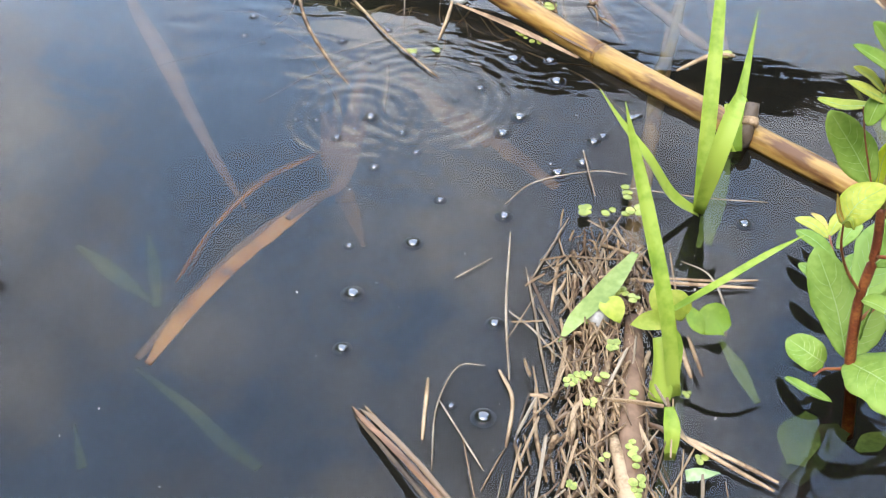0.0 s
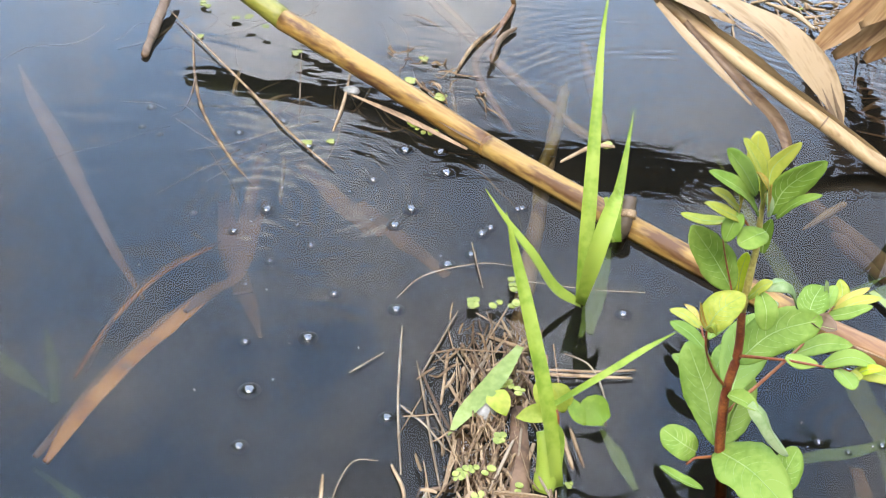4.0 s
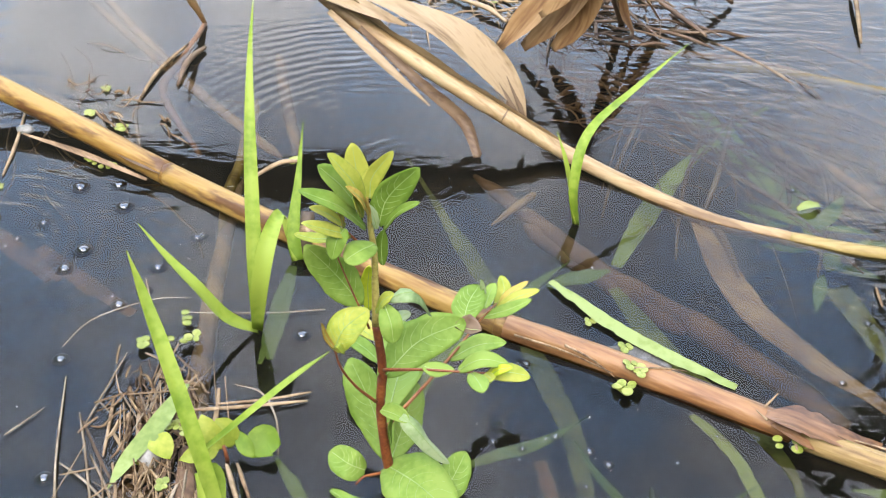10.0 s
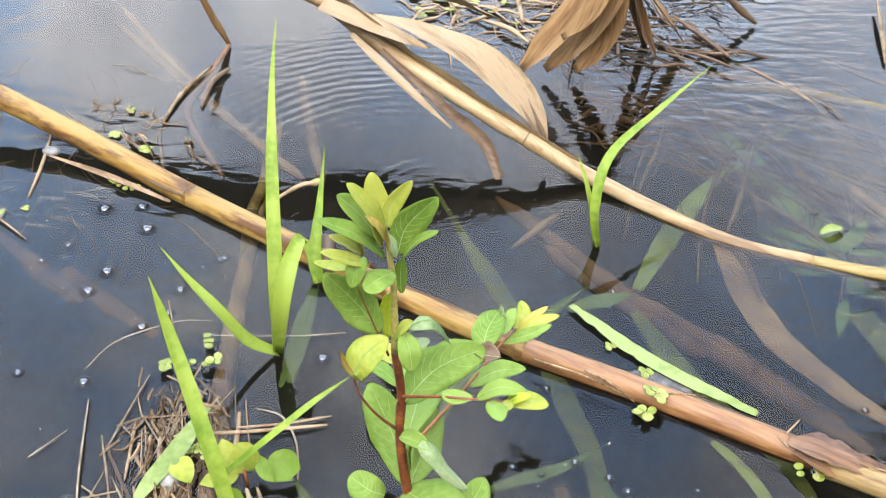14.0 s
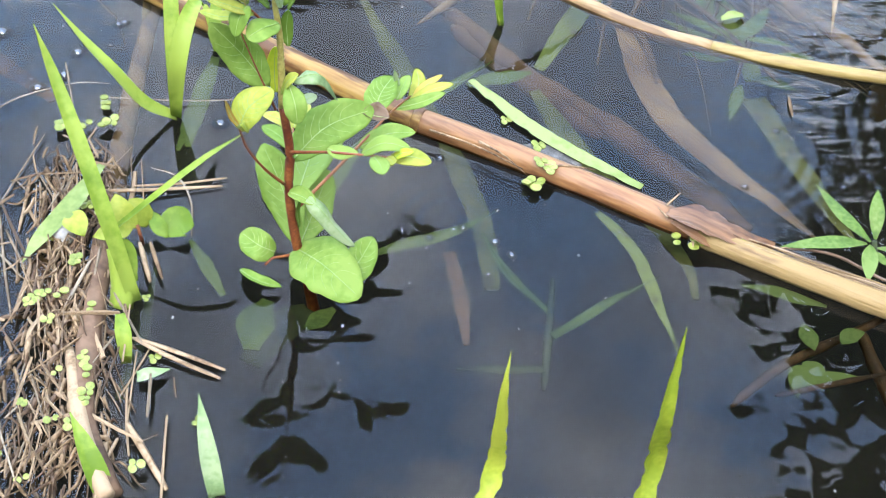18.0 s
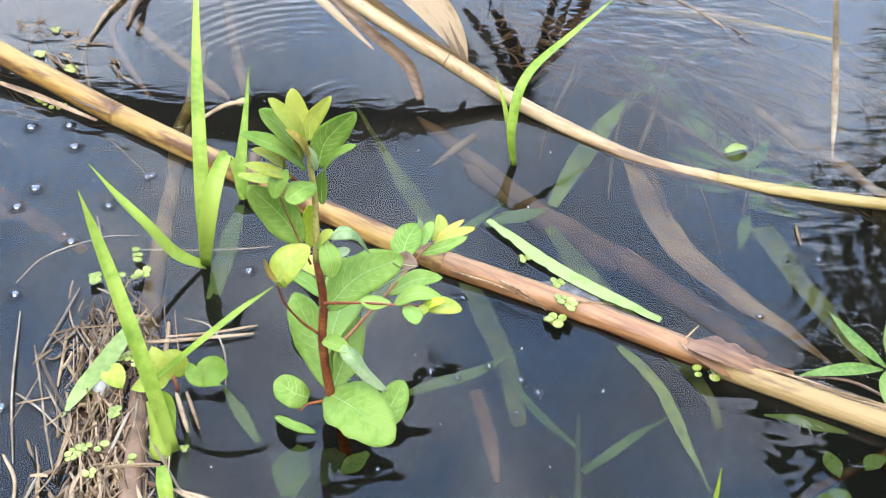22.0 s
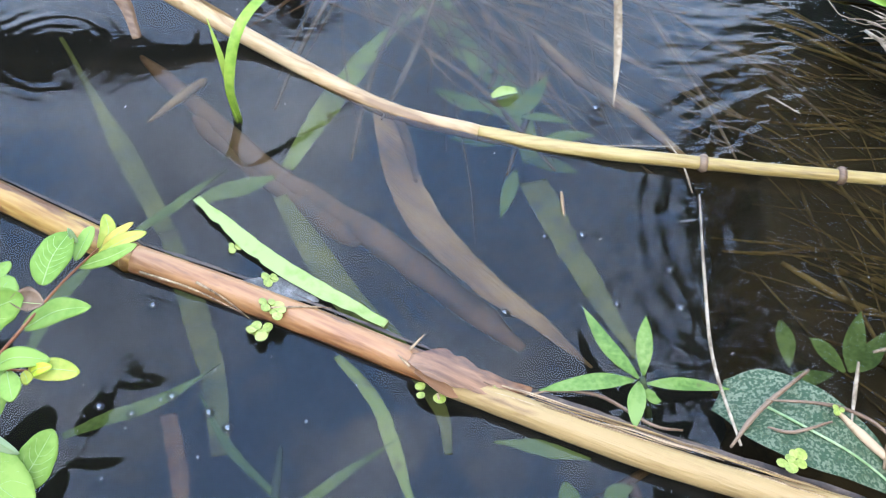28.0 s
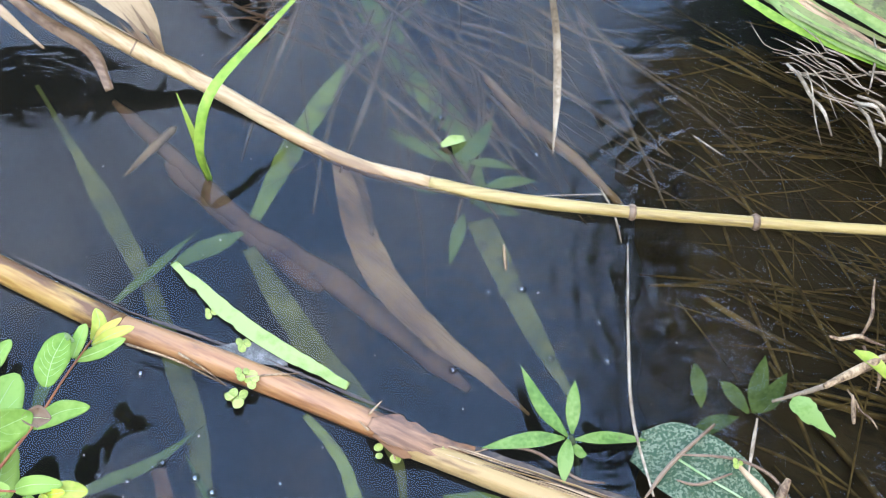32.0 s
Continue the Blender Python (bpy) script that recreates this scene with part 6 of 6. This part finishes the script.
for i in range(26):
    duckweed(C.x + rng.gauss(0, 0.035), C.y + rng.gauss(0, 0.03), 0.003, rng.uniform(0.8, 1.2))

# ---------- bubbles ----------
def lathe(profile, seg=16, cap=True):
    b = bmesh.new()
    rings = [[b.verts.new((r * math.cos(t), r * math.sin(t), z)) for t in (i * 2 * math.pi / seg for i in range(seg))] for r, z in profile]
    for p, q in zip(rings, rings[1:]):
        for j in range(seg):
            b.faces.new((p[j], p[(j + 1) % seg], q[(j + 1) % seg], q[j]))
    if cap:
        tip = b.verts.new((0, 0, 1.0))
        for j in range(seg):
            b.faces.new((rings[-1][j], rings[-1][(j + 1) % seg], tip))
    return b


dome_mesh = mesh_of("dome", lathe([(1.0, 0.0), (0.98, 0.25), (0.92, 0.45), (0.80, 0.66), (0.60, 0.84), (0.35, 0.95)]), BUBBLE)
rim_mesh = mesh_of("rim", lathe([(1.75, 0.01), (1.45, 0.06), (1.2, 0.2), (1.04, 0.42)], cap=False), RIM)


def bubble(x, y, r):
    ob = thing("bubble", "large clear air bubble on the water" if r > 0.0045 else "small clear air bubble on the water", "bubble", "air bubbles")
    ob.matrix_basis = Matrix.LocRotScale((x, y, 0.0002), None, (r * 0.78, r * 0.78, r * 0.6))
    new("dome", dome_mesh).parent = ob
    if r > 0.0022:
        new("rim", rim_mesh).parent = ob


for x, y, z in [(-0.418, 0.762, 0), (-0.321, 0.881, 0), (-0.276, 0.853, 0), (-0.296, 0.791, 0), (-0.305, 0.765, 0), (-0.23, 0.77, 0), (-0.251, 0.722, 0), (-0.28, 0.658, 0), (-0.338, 0.611, 0), (-0.364, 0.548, 0), (-0.261, 0.543, 0), (-0.354, 0.495, 0), (-0.249, 0.459, 0)]:
    bubble(x, y, rng.uniform(0.0046, 0.0066))
for x, y, z in [(-0.367, 0.722, 0), (-0.394, 0.694, 0), (-0.436, 0.726, 0), (-0.271, 0.464, 0), (-0.332, 0.666, 0), (-0.383, 0.597, 0), (-0.355, 0.804, 0), (-0.552, 0.854, 0), (-0.41, 0.866, 0), (-0.446, 0.904, 0), (-0.461, 0.747, 0), (-0.481, 0.874, 0), (-0.205, 0.812, 0), (-0.478, 0.743, 0), (-0.578, 0.898, 0), (-0.573, 0.863, 0), (-0.225, 0.446, 0), (-0.224, 0.78, 0), (-0.339, 0.827, 0), (-0.386, 0.746, 0)]:
    bubble(x, y, rng.uniform(0.0026, 0.0042))
for x, y, z in [(0.04, 0.586, 0), (0.06, 0.58, 0), (0.084, 0.592, 0), (0.107, 0.579, 0), (0.199, 0.596, 0), (0.167, 0.57, 0), (0.003, 0.494, 0), (0.119, 0.567, 0), (0.002, 0.462, 0), (0.067, 0.666, 0)]:
    bubble(x, y, rng.uniform(0.0015, 0.0032))
for x, y, z in [(0.427, 0.653, 0), (0.382, 0.658, 0), (0.341, 0.722, 0), (0.369, 0.723, 0), (0.464, 0.861, 0), (0.404, 0.861, 0), (0.303, 0.653, 0), (0.324, 0.906, 0), (0.427, 0.688, 0)]:
    bubble(x, y, rng.uniform(0.0016, 0.003))
for x, y, z in [(-0.288, 0.886, 0), (-0.201, 0.815, 0), (-0.234, 0.74, 0), (-0.104, 0.692, 0), (0.001, 0.748, 0)]:
    bubble(x, y, rng.uniform(0.0035, 0.0055))
CB = Vector((-0.355, 0.796, 0))
for i in range(16):
    bubble(CB.x + rng.gauss(0, 0.10), CB.y + rng.gauss(0, 0.12), rng.uniform(0.0009, 0.002))
CB = Vector((0.083, 0.611, 0))
for i in range(7):
    bubble(CB.x + rng.gauss(0, 0.07), CB.y + rng.gauss(0, 0.05), rng.uniform(0.0009, 0.002))


# ---------- weeds, roots, far debris ----------
def strands(name, mat, label, category, count, box_pts, heading, spread, length, radius, depth, seed):
    """Many thin curved strands lying in a four-cornered stretch of water, joined."""
    g, b = random.Random(seed), bmesh.new()
    q = [Vector(p) for p in box_pts]
    for i in range(count):
        u, v = g.random(), g.random()
        p = q[0].lerp(q[1], u).lerp(q[3].lerp(q[2], u), v)
        a, bend, L = radians(heading + g.gauss(0, spread)), g.gauss(0, 0.28), length * g.uniform(0.5, 1.5)
        pts, z0 = [], g.uniform(*depth)
        for k in range(5):
            pts.append((p.x, p.y, z0 + g.gauss(0, 0.003)))
            a += bend * 0.25 + g.gauss(0, 0.07)
            p = p + Vector((math.cos(a), math.sin(a), 0)) * L / 4
        r = radius * g.choice((0.4, 0.6, 0.8, 1.0, 1.3, 2.2))
        tube(pts, (r * 0.7, r, r, r * 0.4), 10, 4, 0, bm=b)
    return solo(name, b, mat, label, category, kind="stuff")


WB = [Vector(p) for p in [(0.56, 1.148, 0), (0.954, 1.146, 0), (0.71, 0.486, 0), (0.463, 0.506, 0)]]
bm, N = bmesh.new(), 60
grid = []
for j in range(N + 1):
    line = []
    for i in range(N + 1):
        u, v = i / N, j / N
        p = WB[0].lerp(WB[1], u).lerp(WB[3].lerp(WB[2], u), v)
        rim = min(u, v, 1 - u, 1 - v) + 0.10 * noise.noise(p * 14)
        h = 0.5 * noise.noise(Vector((p.x * 18 + p.y * 10, p.y * 34 - p.x * 26, 0))) + 0.5 * noise.noise(p * 55)
        line.append(bm.verts.new((p.x, p.y, -0.085 + 0.016 * h - 0.10 * max(0.0, 1 - rim / 0.16))))
    grid.append(line)
for a, b in zip(grid, grid[1:]):
    for i in range(N):
        bm.faces.new((a[i], a[i + 1], b[i + 1], b[i]))
solo("weed_bed", bm, WEEDBED, "bed of rotting golden-brown weed under the water", "water weed", kind="stuff")
strands("water_weed", WEED, "tangle of brown water weed streaming under the surface", "water weed", 110, [(0.54, 1.082, 0), (0.805, 1.062, 0), (0.715, 0.699, 0), (0.512, 0.767, 0)], -32, 26, 0.26, 0.0009, (-0.08, -0.015), 3)
strands("water_weed", WEED, "tangle of brown water weed under the shaded surface", "water weed", 30, [(0.487, 0.769, 0), (0.724, 0.721, 0), (0.674, 0.511, 0), (0.5, 0.618, 0)], -25, 20, 0.2, 0.0016, (-0.08, -0.03), 4)
strands("roots", ROOT, "pale fine roots drifting under the surface", "roots", 85, [(0.15, 1.15, 0), (0.488, 1.183, 0), (0.486, 0.934, 0), (0.217, 0.969, 0)], -70, 24, 0.17, 0.0010, (-0.03, -0.004), 5)
strands("roots", ROOT, "pale fine roots drifting under the surface", "roots", 60, [(0.214, 1.207, 0), (0.452, 1.273, 0), (0.396, 0.974, 0), (0.238, 0.968, 0)], -50, 30, 0.18, 0.0012, (-0.03, -0.003), 6)
strands("debris", STRAW, "wet brown plant debris matted at the far side", "debris", 240, [(-0.126, 1.437, 0), (0.145, 1.486, 0), (0.145, 1.218, 0), (-0.059, 1.223, 0)], 20, 60, 0.06, 0.0009, (-0.005, 0.004), 8)
strands("debris", DRYDARK, "dark rotting debris under the withered leaves", "debris", 300, [(0.062, 1.446, 0), (0.328, 1.477, 0), (0.269, 1.196, 0), (0.091, 1.163, 0)], -30, 60, 0.07, 0.0010, (-0.008, 0.006), 9)
strands("debris", DEEPBROWN, "sunken brown stalks under the withered leaves", "debris", 70, [(0.093, 1.202, 0), (0.247, 1.222, 0), (0.211, 1.05, 0), (0.108, 1.046, 0)], 0, 60, 0.09, 0.0016, (-0.03, -0.006), 10)
strands("debris", STRAW, "fine straw litter along the far side of the cane", "debris", 22, [(-0.389, 1.069, 0), (-0.324, 1.082, 0), (-0.244, 0.959, 0), (-0.324, 0.986, 0)], -10, 50, 0.03, 0.0008, (0.001, 0.004), 11)
strands("debris", ROOT, "fine pale fibres drifting over dark water", "debris", 60, [(-0.758, 1.142, 0), (-0.319, 1.24, 0), (-0.25, 0.891, 0), (-0.522, 0.836, 0)], -60, 50, 0.09, 0.0009, (-0.02, -0.002), 12)
strands("debris", PALESTRAW, "pale straw litter on the wet mat", "debris", 45, [(0.637, 1.007, 0), (0.822, 0.988, 0), (0.769, 0.809, 0), (0.665, 0.925, 0)], -50, 30, 0.07, 0.0011, (0.006, 0.02), 13)
strands("debris", STRAW, "straw litter at the edge of the weed", "debris", 12, [(0.602, 0.662, 0), (0.737, 0.675, 0), (0.708, 0.574, 0), (0.599, 0.591, 0)], 15, 50, 0.05, 0.0016, (0.004, 0.02), 14)
strands("debris", DRYDARK, "wet broken litter filling the straw raft", "debris", 220, [(-0.222, 0.644, 0), (-0.182, 0.653, 0), (-0.128, 0.357, 0), (-0.187, 0.355, 0)], -80, 35, 0.022, 0.0009, (-0.004, 0.004), 15)
strands("debris", STRAW, "short tan straw pieces matted in the raft", "debris", 190, [(-0.226, 0.653, 0), (-0.181, 0.66, 0), (-0.126, 0.357, 0), (-0.19, 0.354, 0)], -80, 28, 0.03, 0.0009, (0.001, 0.007), 16)
b, g = bmesh.new(), random.Random(31)
for i in range(520):
    x, y = g.uniform(-0.5, 0.6), g.uniform(0.3, 1.25)
    r, a, k = g.choice((0.0004, 0.0005, 0.0007, 0.001)), g.uniform(0, 6.3), g.choice((0.3, 0.5, 1.0))
    c, d = math.cos(a) * r, math.sin(a) * r
    b.faces.new([b.verts.new((x + c * u - d * v * k, y + d * u + c * v * k, 0.0006 + 0.0004 * (u + v))) for u, v in ((-1, -0.6), (0.3, -1), (1, 0.2), (-0.2, 1))])
tagged(new("dust", mesh_of("dust", b, WHITE)), "pale specks of dust and chaff on the water", "dust", kind="stuff")
mat_thing = thing("leaf_mat", "wet mat of pale green flattened grass leaves", "grass")
for i in range(16):
    u = i / 15
    p, q, r = (Vector(a).lerp(Vector(c), u) for a, c in zip([(0.641, 1.067, 0.003), (0.695, 0.989, 0.005), (0.787, 0.917, 0.005)], [(0.742, 1.145, 0.008), (0.806, 1.074, 0.01), (0.874, 0.992, 0.01)]))
    j = [Vector((rng.gauss(0, 0.008), rng.gauss(0, 0.008), rng.uniform(0, 0.006))) for k in range(3)]
    part("leaf", blade([p + j[0], q + j[1], r + j[2]], wide(STRAP, rng.uniform(0.008, 0.022)), 16, 0.15, (rng.uniform(-20, 20), rng.uniform(-20, 20)), wavy=0.002, notch=0.2), (GREEN, OLIVE, PALEGRASS, SUBLEAF)[i % 4], mat_thing)

# ---------- overhanging shrub and the far bank, seen only as reflections ----------
shrub = thing("shrub", "dense dark-leaved shrub overhanging the water", "shrub")
part("trunk", tube([(1.55, 1.35, -0.15), (1.45, 1.3, 0.5), (1.3, 1.2, 1.1), (1.25, 1.15, 1.9)], (0.035, 0.03, 0.022, 0.01), 16, 10, 0.15), BARK, shrub)
g = random.Random(21)
for i in range(14):
    z = g.uniform(0.7, 1.6)
    tip = Vector((g.uniform(1.0, 2.0), g.uniform(0.6, 2.8), g.uniform(1.15, 1.8)))
    root = Vector((1.45 - z * 0.1, 1.3 - z * 0.07, z))
    part("limb", tube([root, root.lerp(tip, 0.5) + Vector((0, 0, 0.08)), tip], (0.012, 0.007, 0.003), 10, 6, 0.1), BARK, shrub)
b = bmesh.new()
for i in range(3800):
    c = Vector((g.uniform(0.6, 2.5), g.uniform(0.3, 4.2), g.uniform(1.1, 1.8)))
    k = (c.z + 0.65) / 1.95
    edge = (0.81 + 0.41 * max(0, c.y / k - 1.35) + 0.13 * noise.noise(Vector((c.y * 3.5 / k, 2.0, c.z)))) * k
    if noise.noise(Vector((c.x * 3.2, c.y * 2.4, c.z * 1.5))) > (0.05 if c.y < 2.0 else -0.04) or c.x < edge or (c.x < edge + 0.15 and g.random() < 0.4):
        continue
    for j in range(9):
        p = c + Vector((g.gauss(0, 0.045), g.gauss(0, 0.045), g.gauss(0, 0.03)))
        d = (p - c + Vector((g.gauss(0, 0.02), g.gauss(0, 0.02), -0.01))).normalized()
        L, w = g.uniform(0.055, 0.10), g.uniform(0.026, 0.045)
        side = d.cross(Vector((0, 0, 1))).normalized() * w / 2
        b.faces.new([b.verts.new(q) for q in (p, p + d * L * 0.35 + side, p + d * L * 0.75 + side * 0.8, p + d * L, p + d * L * 0.75 - side * 0.8, p + d * L * 0.35 - side)])
crown = new("crown", mesh_of("crown", b, BUSH, False))
crown.parent = shrub


# ---------- reed beds on the banks all round ----------
for k, (az0, az1, near, far, low, high, count) in enumerate(((150, 390, 2.2, 3.6, 1.3, 2.3, 2600), (30, 150, 5.0, 7.0, 0.9, 1.7, 1500))):
    g, b = random.Random(40 + k), bmesh.new()
    for i in range(count):
        a, r = radians(g.uniform(az0, az1)), g.uniform(near, far)
        p, h, w = Vector((math.cos(a) * r, 0.5 + math.sin(a) * r, -0.1)), g.uniform(low, high), g.uniform(0.02, 0.05)
        side = Vector((-math.sin(a), math.cos(a), 0)) * w / 2
        lean = Vector((g.gauss(0, 0.12), g.gauss(0, 0.12), 1))
        m, t = p + lean * h * 0.6, p + lean * h + Vector((g.gauss(0, 0.15), g.gauss(0, 0.15), -0.05))
        v = [b.verts.new(q) for q in (p - side, p + side, m + side, m - side, t)]
        b.faces.new(v[:4])
        b.faces.new((v[3], v[2], v[4]))
    tagged(new("reed_bed", mesh_of("reed_bed", b, BUSH, False)), "dense dark green reed bed on the bank", "reeds", kind="stuff")
